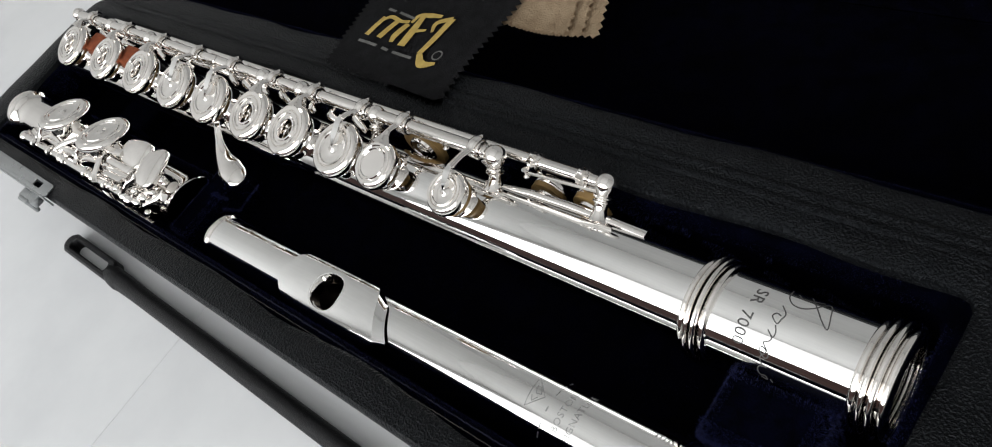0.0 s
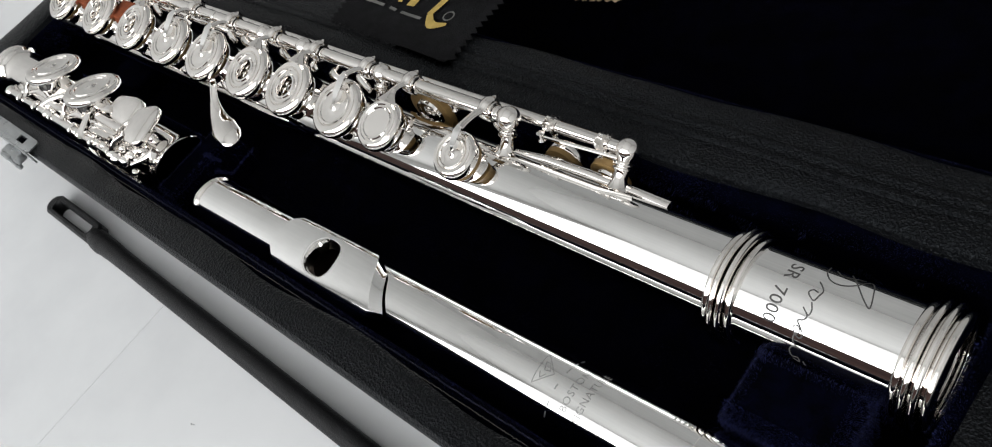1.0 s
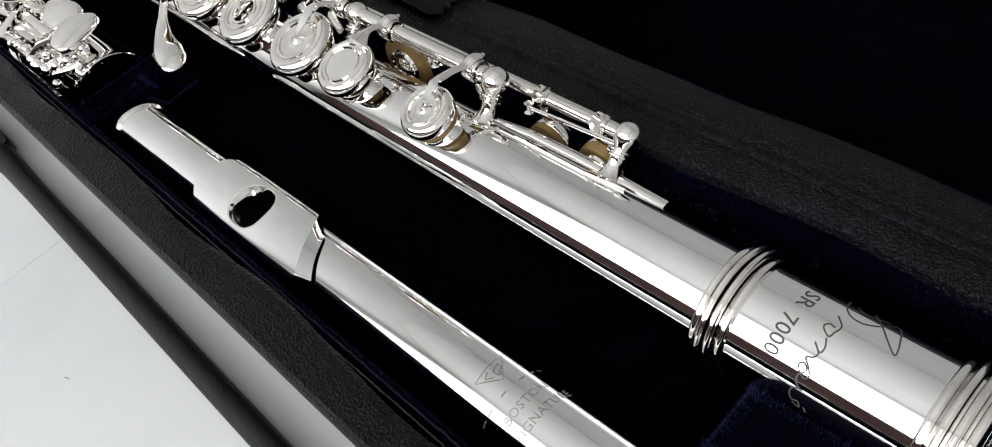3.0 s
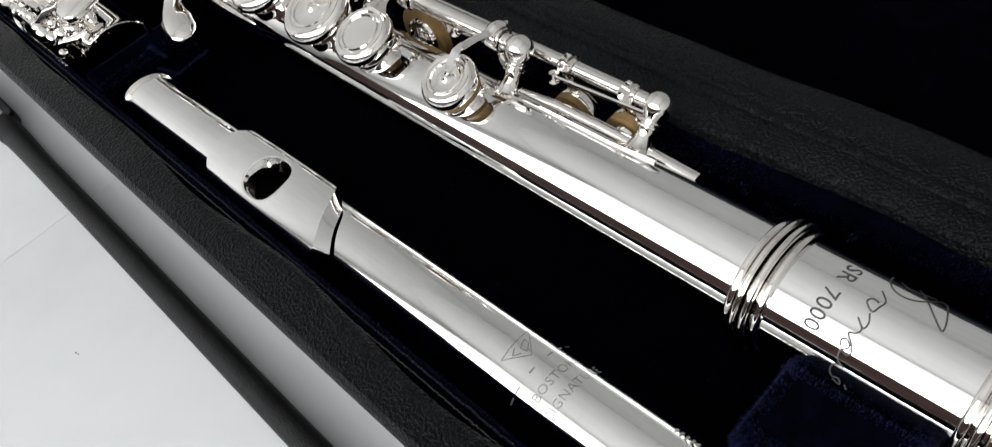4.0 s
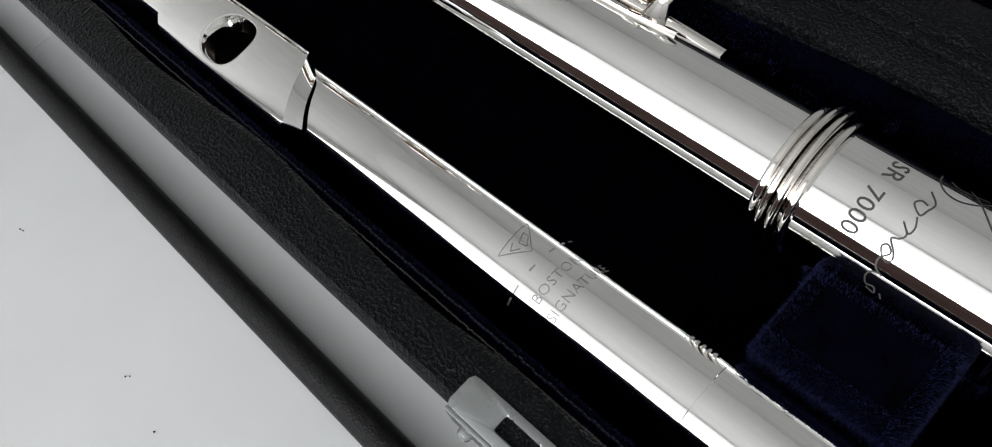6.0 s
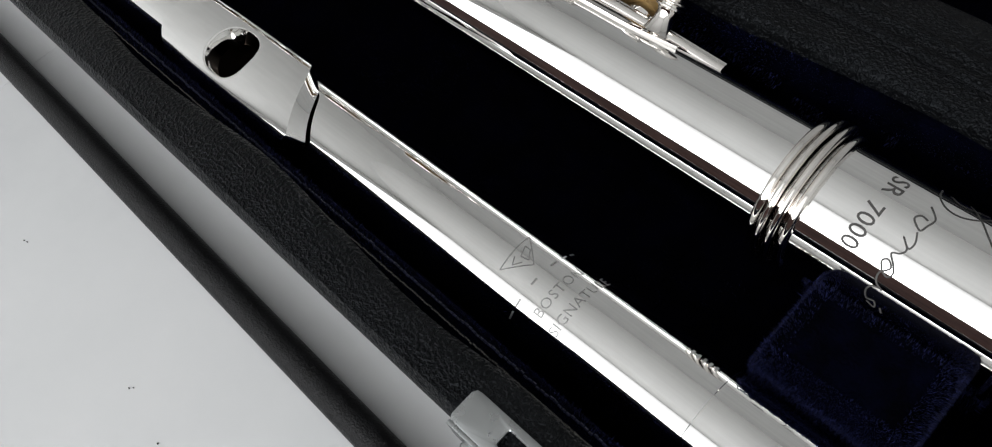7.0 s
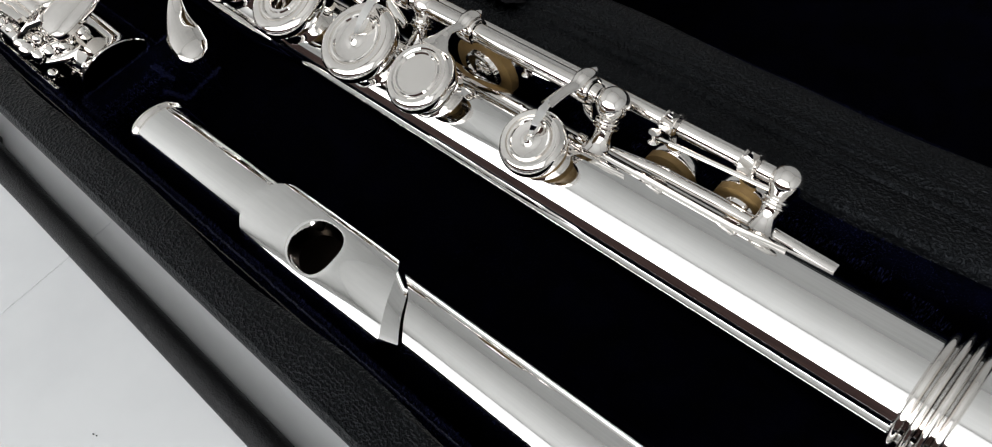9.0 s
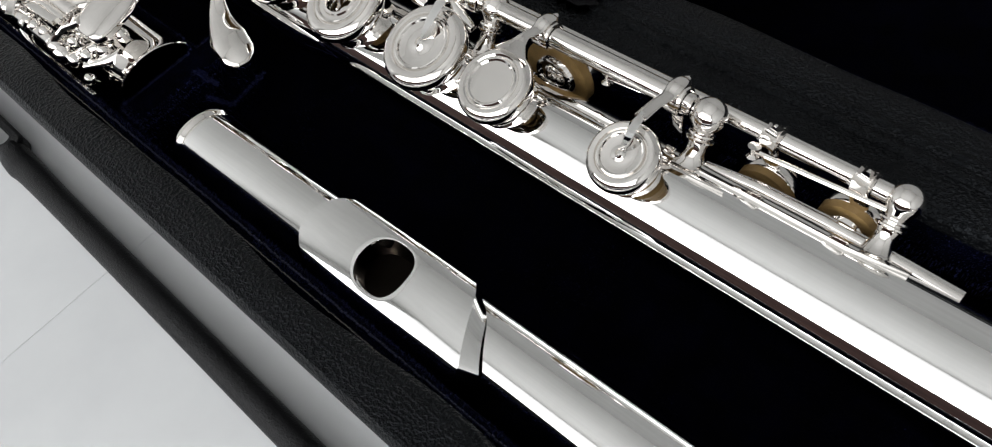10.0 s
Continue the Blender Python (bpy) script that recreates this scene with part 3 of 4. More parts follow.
def cup_profile(R, hole):
    side = [(-0.0032, R - 0.0008), (-0.0032, R - 0.0001), (-0.0029, R), (-0.0018, R), (-0.0011, R - 0.0002), (-0.0006, R - 0.0006), (-0.00022, R - 0.0012), (-0.00005, R - 0.0019)]
    if hole:
        return side + [(0.00008, 0.84 * R), (0.0001, 0.78 * R), (0.0, 0.71 * R), (-0.00045, 0.685 * R), (-0.00045, 0.665 * R), (0.00012, 0.64 * R), (0.0002, 0.61 * R), (0.00008, 0.575 * R), (-0.0003, 0.555 * R), (-0.0003, 0.47 * R), (0.0001, 0.44 * R), (0.00012, 0.38 * R), (-0.0004, 0.35 * R), (-0.0050, 0.34 * R)]
    return side + [(0.00008, 0.84 * R), (0.0001, 0.78 * R), (0.0, 0.71 * R), (-0.00045, 0.685 * R), (-0.00045, 0.665 * R), (0.00012, 0.635 * R), (0.0002, 0.60 * R), (0.0001, 0.565 * R), (-0.0003, 0.54 * R), (-0.00040, 0.45 * R), (-0.00050, 0.32 * R), (-0.00045, 0.20 * R), (-0.0001, 0.12 * R), (0.0003, 0.07 * R), (0.0004, 0.0)]


def plain_profile(R):
    side = cup_profile(R, False)[:8]
    return side + [(0.0, 0.84 * R), (0.0, 0.74 * R), (-0.00025, 0.70 * R), (-0.00025, 0.67 * R), (0.0001, 0.63 * R), (0.0001, 0.60 * R), (-0.0002, 0.56 * R), (-0.0002, 0.3 * R), (-0.0002, 0.0)]


def strap(points, widths, thick, n=6, up=None):
    """A flat arm through points."""
    p = smooth_path(points, n)
    return sweep(p, blend(widths, n), 10, thick, up or KN)


def key(owner, x, R, hole, arm, centre_axis, normal, h=0.0186, rod=ROD, pad_h=0.0022, label="", tone=True, show=0.0020, sleeve=True):
    c = Vector((x, centre_axis.y, centre_axis.z)) + normal * h
    cup = part("key", lathe(plain_profile(R) if arm == "plain" else cup_profile(R, hole), c, normal, 64), SILVER_KEY, owner, label or ("open-hole silver key cup" if hole else "closed silver key cup"), 30)
    inner = 0.34 * R if hole else 0.0
    part("pad", lathe([(-0.0028, R - show), (-0.0032 - pad_h, R - show), (-0.0034 - pad_h, R - show - 0.0008), (-0.0034 - pad_h, inner + 0.0024), (-0.0030 - pad_h, inner + 0.0016), (-0.0030 - pad_h, inner)], c, normal, 40), PAD, cup, "tan skin pad")
    if not tone:
        part("washer", lathe([(-0.0034 - pad_h, 0.60 * R), (-0.0042 - pad_h, 0.56 * R), (-0.0043 - pad_h, 0.50 * R), (-0.0038 - pad_h, 0.42 * R), (-0.0038 - pad_h, 0.30 * R), (-0.0043 - pad_h, 0.24 * R), (-0.0046 - pad_h, 0.12 * R), (-0.0047 - pad_h, 0.0)], c, normal, 32), SILVER_KEY, cup, "silver pad washer")
    if tone:
        part("tone_hole", lathe([(-h + 0.0075, 0.80 * R), (-h + 0.0116, 0.80 * R), (-h + 0.0126, 0.82 * R), (-h + 0.0129, 0.80 * R), (-h + 0.0127, 0.76 * R), (-h + 0.0098, 0.75 * R)], c, normal, 40), SILVER_KEY, owner, "raised tone hole rim")
    across = normal.cross(KX)
    if across.y < 0:
        across = -across
    rc = Vector((x, rod.y, rod.z))
    edge = c + across * R
    hook = [rc - normal * 0.0012 + across * 0.0030, rc + normal * 0.0018 + across * 0.0028, rc + normal * 0.0034 + across * 0.0008, rc + normal * 0.0037 - across * 0.0014]
    if arm in ("fork", "plain"):
        pts = hook + [edge.lerp(rc + normal * 0.0037, 0.45) + normal * 0.0004, edge + across * 0.0014 - normal * 0.0004, edge - across * 0.0004 - normal * 0.0002, edge - across * 0.0016 - normal * 0.0002]
        part("arm", strap(pts, [0.0012, 0.0015, 0.0016, 0.0014, 0.0011, 0.0017, 0.0032, 0.0044], 0.50, 6, normal), SILVER_KEY, cup, "forked silver arm")
    elif arm == "point":
        bend = edge + normal * 0.0016 - across * 0.0004
        arm_part = part("arm", strap(hook + [bend.lerp(rc + normal * 0.0037, 0.5), bend + across * 0.0004], [0.0012, 0.0015, 0.0016, 0.0014, 0.0012, 0.0013], 0.55, 6, normal), SILVER_KEY, cup, "bent silver arm")
        tipped = [bend + across * 0.0012 - normal * 0.0002, bend - across * 0.0010 + normal * 0.0003, c + across * 0.45 * R + normal * 0.0014, c + across * 0.20 * R + normal * 0.0009, c + across * 0.03 * R + normal * 0.0004]
        part("blade", sweep(tipped, [0.0007, 0.0010, 0.0009, 0.0005, 0.0001], 4, 1.5, normal), SILVER, arm_part, "pointed silver blade", 20)
    if sleeve:
        part("sleeve", lathe([(-0.0021, 0.0024), (-0.0020, 0.0028), (-0.0014, 0.0030), (0.0014, 0.0030), (0.0020, 0.0028), (0.0021, 0.0024)], rc, KX, 24), SILVER_KEY, cup)
    return cup


axis_point = Vector((0, BY, BZ))
key_axis = Vector((0, 0.0680, 0.0283))
for x, R, hole, arm in ((-0.2392, 0.0102, True, "fork"), (-0.2050, 0.0102, True, "fork"), (-0.1735, 0.0101, True, "fork"), (-0.1440, 0.0100, False, "point"), (-0.1174, 0.0099, False, "point"), (-0.0898, 0.0098, True, "fork"), (-0.0655, 0.0097, True, "fork"), (-0.0392, 0.0096, False, "point"), (-0.0192, 0.0080, False, "plain"), (0.0124, 0.0069, False, "point")):
    key(flute, x, R, hole, arm, key_axis, KN, show=0.0008 if x > 0 else 0.0026)

# small keys on the far side: thumb keys and trill keys with their pads showing
n = Vector((0.0, 1.0, -0.04)).normalized()
key(flute, -0.0188, 0.0088, False, "", Vector((0, 0.0785, 0.0327)), n, 0.0054, ROD2, 0.0018, "thumb key cup with tan pad", False, 0.0005, False)
for x, z, R, rx in ((0.0308, 0.0280, 0.0064, 0.0303), (0.0472, 0.0303, 0.0062, 0.0475)):
    n = Vector((0.0, 1.0, 0.0))
    cup = key(flute, x, R, False, "", Vector((0, 0.0790, z)), n, 0.0052, ROD2, 0.0014, "small trill key cup with tan pad", False, 0.0004, False)
    part("grommet", lathe([(-0.0052, 0.0026), (-0.0056, 0.0024), (-0.0056, 0.0012), (-0.0052, 0.0008)], Vector((x, 0.0790, z)) + n * 0.0052, n, 24), PAD, cup)
    rc = Vector((rx, ROD2.y, ROD2.z))
    part("arm", strap([rc + Vector((0, -0.0016, -0.0010)), rc + Vector((0.0004, -0.0014, -0.0050)), Vector((x, 0.0790, z)) + n * 0.0040 + Vector((0, 0, R * 0.75))], [0.0018, 0.0018, 0.0016], 0.3, 6, (0, 1, 0.1)), SILVER_KEY, cup, "flat silver arm")
    bm = lathe([(-0.0018, 0.0020), (-0.0016, 0.0025), (-0.0006, 0.0024), (0.0004, 0.0025), (0.0014, 0.0028), (0.0018, 0.0020)], rc, KX, 10)
    bm = join(bm, lathe([(-0.0014, 0.0030), (0.0004, 0.0026), (0.0030, 0.0003), (0.0031, 0.0)], rc + Vector((0, -0.0002, 0.0012)), (0.12, -0.15, 1), 4))
    part("collar", bm, SILVER_KEY, cup, "faceted collar", 25)
part("bracket", box(0.0118, 0.0142, 0.0775, 0.0785, 0.0350, 0.0415, 0.0004), SILVER_KEY, flute, "small flat bracket")


def post(owner, x, centre, way, base, top, ball, name="post"):
    """A turned post: foot, waisted stem, beads and a ball that holds the rod."""
    h = top - base
    prof = [(base - 0.0012, 0.0034), (base + 0.0004, 0.0033), (base + 0.10 * h, 0.0026), (base + 0.28 * h, 0.0019), (base + 0.42 * h, 0.0018), (base + 0.50 * h, 0.0021), (base + 0.53 * h, 0.0027), (base + 0.56 * h, 0.0027), (base + 0.58 * h, 0.0020), (base + 0.61 * h, 0.0020), (base + 0.64 * h, 0.0025), (base + 0.67 * h, 0.0024), (base + 0.69 * h, 0.0018)]
    for k in range(1, 12):
        a = math.pi * (0.22 + 0.78 * k / 11)
        prof.append((top - ball * math.cos(a), ball * math.sin(a)))
    return part(name, lathe(prof, Vector((x, centre.y, centre.z)), way, 28), SILVER_KEY, owner, "turned silver post")


reach = (ROD - axis_point).length
for x in (-0.2570, -0.2225, -0.1858, -0.0980, -0.0742, -0.0335):
    post(flute, x, axis_point, PN, BR - 0.0002, reach, 0.0031)
post(flute, 0.0196, Vector((0, BY - 0.0004, BZ)), PN, BR - 0.0002, reach, 0.0034)
PN2 = (ROD2 - axis_point).normalized()
post(flute, 0.0545, axis_point, PN2, BR - 0.0002, (ROD2 - axis_point).length, 0.0031)


def rod_bar(x0, x1, line, r, name="rod", owner=None):
    prof = [(x0, 0.0), (x0, r * 0.8), (x0 + 0.0004, r), (x1 - 0.0004, r), (x1, r * 0.8), (x1, 0.0)]
    return part(name, lathe(prof, Vector((0, line.y, line.z)), KX, 28), SILVER_KEY, owner or flute, "polished silver hinge rod")


cuts = [-0.2560, -0.2225, -0.1858, -0.1300, -0.0980, -0.0742, -0.0335, 0.0165]
for a, b in zip(cuts, cuts[1:]):
    rod_bar(a + 0.0003, b - 0.0003, ROD, 0.0021)
rod_bar(-0.2300, 0.0540, ROD2, 0.0017)
rod_bar(-0.2400, -0.1000, Vector((0, 0.0772, 0.0412)), 0.0013, "spring_wire")
for x0, x1 in ((-0.0045, 0.0130), (0.0290, 0.0535)):
    part("spring_wire", sweep([(x0, 0.0790, 0.0402), (x1, 0.0805, 0.0402)], 0.00055, 8), SILVER_KEY, flute, "thin spring wire")
for x in (-0.0045, 0.0285):
    part("spring_hook", lathe([(-0.0012, 0.0012), (-0.0006, 0.0006), (0.0006, 0.0006), (0.0012, 0.0012), (0.0014, 0.0)], (x, 0.0790, 0.0400), (0, 0.2, 1), 12), SILVER_KEY, flute)


def rib(x0, x1, turn, half, thick):
    """A strap soldered along the tube, at an angle from its top."""
    bm = bmesh.new()
    rings = []
    for x, w in ((x0, 0.2), (x0 + 0.003, 1.0), (x1 - 0.010, 1.0), (x1, 0.15)):
        ring = []
        for k, (da, dr) in enumerate(((-1, -0.0003), (-1, thick), (-0.5, thick * 1.1), (0, thick * 1.15), (0.5, thick * 1.1), (1, thick), (1, -0.0003))):
            a = turn + da * w * half / BR
            ring.append(bm.verts.new((x, BY + math.sin(a) * (BR + dr), BZ + math.cos(a) * (BR + dr))))
        rings.append(ring)
    bridge(bm, rings, False, (True, True))
    return part("rib", bm, SILVER_KEY, flute, "flat silver rib under the posts")


rib(-0.2600, 0.0610, math.atan2(PN.y, PN.z), 0.0019, 0.0007)
rib(0.0120, 0.0290, math.atan2(PN.y, PN.z) - 0.40, 0.0008, 0.0006)
part("rib_tip", sweep([(0.022, 0.0738, 0.0372), (0.032, 0.0752, 0.0368), (0.045, 0.0758, 0.0362), (0.060, 0.0760, 0.0352), (0.0690, 0.0760, 0.0344)], [0.0007, 0.0010, 0.0011, 0.0011, 0.0013], 8, 0.45), SILVER_KEY, flute, "flat pointed strap end")

# touch pieces and levers
part("lever", sweep(smooth_path([(-0.120, 0.0640, 0.0400), (-0.1150, 0.0585, 0.0375), (-0.1110, 0.0528, 0.0333), (-0.1058, 0.0486, 0.0308), (-0.0990, 0.0456, 0.0298), (-0.0935, 0.0440, 0.0290), (-0.0908, 0.0433, 0.0287), (-0.0894, 0.0430, 0.0285), (-0.0890, 0.0429, 0.0284)], 6), blend([0.0012, 0.0013, 0.0016, 0.0030, 0.0049, 0.0047, 0.0036, 0.0018, 0.0003], 6), 28, 0.42), SILVER_KEY, flute, "teardrop silver lever", 179)
for x, y, z in ((-0.2275, 0.0690, 0.0420), (-0.1945, 0.0686, 0.0420)):
    part("cork_bumper", box(x - 0.0052, x + 0.0052, y - 0.0050, y + 0.0045, z - 0.0050, z + 0.0014, 0.0006), CORK, flute, "rust-brown cork bumper")
rng = random.Random(4)
for k in range(16):
    x = -0.245 + 0.0135 * k + rng.uniform(-0.002, 0.002)
    y = 0.0755 + rng.uniform(-0.002, 0.002)
    part("bridge_piece", strap([(x, 0.0800, 0.0415), (x + rng.uniform(-0.003, 0.003), y, 0.0425), (x + rng.uniform(0.004, 0.009), 0.0735, 0.0415)], [0.0012, 0.0015, 0.0010], 0.6, 4), SILVER_KEY, flute)

# ---- foot joint ----
FY, FZ, FR = 0.0285, 0.0265, 0.0094
foot = thing("foot_joint", (-0.19, FY, FZ - FR), "silver flute foot joint with small keys in its velvet slot", "flute foot")
faxis = Vector((0, FY, FZ))
foot_tube = (lathe([(-0.2600, FR - 0.001), (-0.2600, FR + 0.0008), (-0.2596, FR + 0.0020), (-0.2582, FR + 0.0024), (-0.2566, FR + 0.0021), (-0.2560, FR + 0.0008), (-0.2554, FR + 0.0003), (-0.2546, FR + 0.0010), (-0.2538, FR + 0.0003), (-0.2450, FR), (-0.2440, FR), (-0.1250, FR), (-0.1200, FR), (-0.1150, FR + 0.0003), (-0.1122, FR + 0.0008), (-0.1110, FR + 0.0014), (-0.1108, FR + 0.0012), (-0.1122, FR), (-0.1180, FR - 0.0010), (-0.2500, FR - 0.0008)], (0, FY, FZ), AX, 72))
for v in foot_tube.verts:
    w = max(0.0, min(1.0, (v.co.x + 0.130) / 0.019))
    v.co.x += w * (0.0035 + 0.36 * (v.co.z - FZ) + 0.14 * (v.co.y - FY))
part("tube", foot_tube, SILVER_KEY, foot)
FN = Vector((0, 0.30, 0.95)).normalized()
FROD = Vector((0, 0.0166, 0.0338))
for x in (-0.2050, -0.1675):
    key(foot, x, 0.0114, False, "", Vector((0, FY - 0.0002, FZ)), FN, 0.0158, FROD, sleeve=False, show=0.0030)
    part("arm", strap([(x - 0.0085, FROD.y + 0.0004, FROD.z + 0.0022), (x - 0.0088, 0.0195, 0.0372), (x - 0.0075, 0.0225, 0.0398), (x - 0.0045, 0.0255, 0.0412)], [0.0012, 0.0013, 0.0013, 0.0016], 0.6, 6), SILVER_KEY, foot, "curved silver key arm")
for x in (-0.2310, -0.1912, -0.1600, -0.1330):
    post(foot, x, faxis, (FROD - faxis).normalized(), FR - 0.0002, (FROD - faxis).length, 0.0026)
for x0, x1, r in ((-0.2290, -0.1936, 0.0017), (-0.1890, -0.1625, 0.0021), (-0.1578, -0.1352, 0.0018)):
    rod_bar(x0, x1, FROD, r, "rod", foot)
rod_bar(-0.2200, -0.1750, Vector((0, 0.0205, 0.0352)), 0.0014, "rod", foot)
rod_bar(-0.1830, -0.1180, Vector((0, 0.0138, 0.0262)), 0.0011, "rod", foot)


def paddle(x, y, z, hx, hy, turn, tilt):
    """A domed touch piece with a soft outline."""
    bm = bmesh.new()
    m = Matrix.Translation((x, y, z)) @ Matrix.Rotation(turn, 4, "Z") @ Matrix.Rotation(tilt, 4, "X")
    rings = []
    for s, h in ((1.0, -0.0018), (1.0, -0.0008), (0.985, -0.0003), (0.95, 0.0), (0.8, 0.00045), (0.6, 0.0008), (0.35, 0.0010), (0.1, 0.0011)):
        ring = []
        for k in range(48):
            q = 2 * math.pi * k / 48
            c, n = math.cos(q), math.sin(q)
            r = (abs(c) ** 3.0 + abs(n) ** 3.0) ** (-1 / 3.0)
            ring.append(bm.verts.new(m @ Vector((hx * s * r * c, hy * s * r * n * (1 + 0.18 * c), h))))
        rings.append(ring)
    bridge(bm, rings, False, (True, True))
    return part("touch_piece", bm, SILVER_KEY, foot, "smooth domed silver touch piece", 45)


paddle(-0.1400, 0.0318, 0.0396, 0.0098, 0.0056, 0.05, 0.22)
paddle(-0.1236, 0.0293, 0.0402, 0.0068, 0.0080, 0.22, 0.12)


def bar_plate(points, half, thick, label):
    """A flat lever bent along points, square in section."""
    pts = [Vector(p) for p in points]
    bm = bmesh.new()
    rings = []
    for i, p in enumerate(pts):
        d = pts[min(i + 1, len(pts) - 1)] - pts[max(i - 1, 0)]
        a, b, _ = frame_of(d, (0, 0.15, 1))
        rings.append([bm.verts.new(p + a * half * u + b * thick * v) for u, v in ((1, -1), (1, 0.6), (0.8, 1), (-0.8, 1), (-1, 0.6), (-1, -1))])
    bridge(bm, rings, False, (True, True))
    return part("lever", bm, SILVER_KEY, foot, label)


bar_plate([(-0.1552, 0.0148, 0.0350), (-0.1562, 0.0175, 0.0368), (-0.1583, 0.0235, 0.0384), (-0.1590, 0.0272, 0.0390)], 0.0015, 0.0007, "flat silver lever bar")
bar_plate([(-0.1606, 0.0279, 0.0391), (-0.1560, 0.0281, 0.0392), (-0.1500, 0.0288, 0.0394), (-0.1460, 0.0296, 0.0396)], 0.0015, 0.0007, "flat silver lever bar")
bar_plate([(-0.1500, 0.0200, 0.0372), (-0.1420, 0.0200, 0.0374), (-0.1360, 0.0204, 0.0376)], 0.0011, 0.0006, "narrow silver lever bar")
bar_plate([(-0.1345, 0.0152, 0.0330), (-0.1328, 0.0175, 0.0362), (-0.1302, 0.0205, 0.0388), (-0.1270, 0.0238, 0.0396)], 0.0015, 0.0007, "flat silver lever bar")
for x0, x1, y, z, r in ((-0.1545, -0.1350, 0.0252, 0.0366, 0.0021), (-0.1540, -0.1375, 0.0224, 0.0352, 0.0017)):
    part("roller", lathe([(x0, 0.0), (x0, 0.7 * r), (x0 + 0.0005, r), (x1 - 0.0005, r), (x1, 0.7 * r), (x1, 0.0)], (0, y, z), AX, 24), SILVER_KEY, foot, "silver roller")
part("spring_hook", sweep(smooth_path([(-0.1530, 0.0150, 0.0312), (-0.1506, 0.0140, 0.0296), (-0.1488, 0.0130, 0.0270), (-0.1478, 0.0122, 0.0240), (-0.1462, 0.0126, 0.0226)], 5), blend([0.0013, 0.0013, 0.0012, 0.0012, 0.0014], 5), 12, 0.7), SILVER_KEY, foot, "curved silver hook")
for pts in ([(-0.2120, 0.0200, 0.0362), (-0.2050, 0.0225, 0.0366), (-0.1975, 0.0215, 0.0360)], [(-0.1990, 0.0180, 0.0352), (-0.1935, 0.0225, 0.0366), (-0.1890, 0.0265, 0.0362)], [(-0.1760, 0.0190, 0.0352), (-0.1710, 0.0215, 0.0362), (-0.1640, 0.0225, 0.0366)], [(-0.1270, 0.0180, 0.0330), (-0.1225, 0.0215, 0.0345), (-0.1180, 0.0255, 0.0352)], [(-0.1225, 0.0175, 0.0318), (-0.1165, 0.0215, 0.0335), (-0.1140, 0.0262, 0.0350)]):
    part("yoke", strap(pts, [0.0013, 0.0016, 0.0012], 0.6, 5), SILVER_KEY, foot)
for x, y, z, r in ((-0.2285, 0.0180, 0.0322, 0.0018), (-0.2190, 0.0190, 0.0350, 0.0016), (-0.1945, 0.0195, 0.0345, 0.0019), (-0.1880, 0.0180, 0.0332, 0.0017), (-0.1820, 0.0215, 0.0352, 0.0016), (-0.1570, 0.0178, 0.0330, 0.0016), (-0.1440, 0.0168, 0.0352, 0.0016),
                   (-0.1395, 0.0172, 0.0350, 0.0017), (-0.1315, 0.0166, 0.0322, 0.0030), (-0.1268, 0.0172, 0.0318, 0.0022), (-0.1290, 0.0200, 0.0348, 0.0018), (-0.1228, 0.0196, 0.0334, 0.0020), (-0.1190, 0.0228, 0.0346, 0.0019), (-0.1172, 0.0282, 0.0362, 0.0018), (-0.1208, 0.0160, 0.0292, 0.0016)):
    prof = [(-0.006, 0.55 * r), (-0.0012, 0.55 * r), (-0.0010, 0.85 * r)] + [(-r * math.cos(q), r * math.sin(q)) for q in (math.pi * (0.25 + 0.75 * k / 8) for k in range(9))]
    part("pivot", lathe(prof, (x, y, z), (0.05, -0.4, 1), 20), SILVER_KEY, foot, "round pivot screw head")
for x in (-0.2180, -0.2020, -0.1860, -0.1660, -0.1480):
    part("collar", lathe([(-0.0016, 0.0019), (-0.0014, 0.0027), (-0.0004, 0.0027), (0.0, 0.0023), (0.0004, 0.0027), (0.0014, 0.0027), (0.0016, 0.0019)], (x, FROD.y, FROD.z), AX, 20), SILVER_KEY, foot)

# ---- latches and handle of the case ----
def latch(x0, x1, slot=0.0082):
    """A bent steel plate with a rounded slot, held by a rivet."""
    z, n = RIM + 0.0010, 64
    hole = (x0 + slot, x0 + slot + 0.0068, 0.0008, 0.0036, 0.0003)
    edge = (x0, x1, -0.0012, 0.0050, 0.0010)
    rows_r = []
    bm = bmesh.new()
    for shape, grow, h in ((edge, 0.0, z - 0.0008), (edge, 0.0, z - 0.0002), (edge, 0.0003, z), (hole, -0.0002, z), (hole, 0.0, z - 0.0002), (hole, 0.0, z - 0.0008)):
        q = (shape[0] + grow, shape[1] - grow, shape[2] + grow, shape[3] - grow, shape[4])
        rows_r.append([bm.verts.new((p.x, p.y, h)) for p in rounded(*q, n)])
    bridge(bm, rows_r, True)
    plate = part("latch", bm, CHROME, case, "brushed steel latch plate with a slot")
    part("lip", box(x0 + 0.0003, x1 - 0.0003, -0.0018, -0.0010, z - 0.0060, z + 0.0001, 0.0003), CHROME, plate, "folded front lip")
    part("rivet", lathe([(0.0, 0.0012), (0.0006, 0.0012), (0.0011, 0.0008), (0.0012, 0.0)], (x0 + 0.0040, -0.0018, z - 0.0045), (0, -1, 0.35), 18), CHROME, plate, "round rivet head")
    # black sheet put in for the shade down the slot
    part("slot_shade", box(x0 + slot - 0.0004, x0 + slot + 0.0072, 0.0004, 0.0040, z - 0.0012, z - 0.0009), VELVET, plate, "black sheet that stands for the shade in the slot")
    return plate


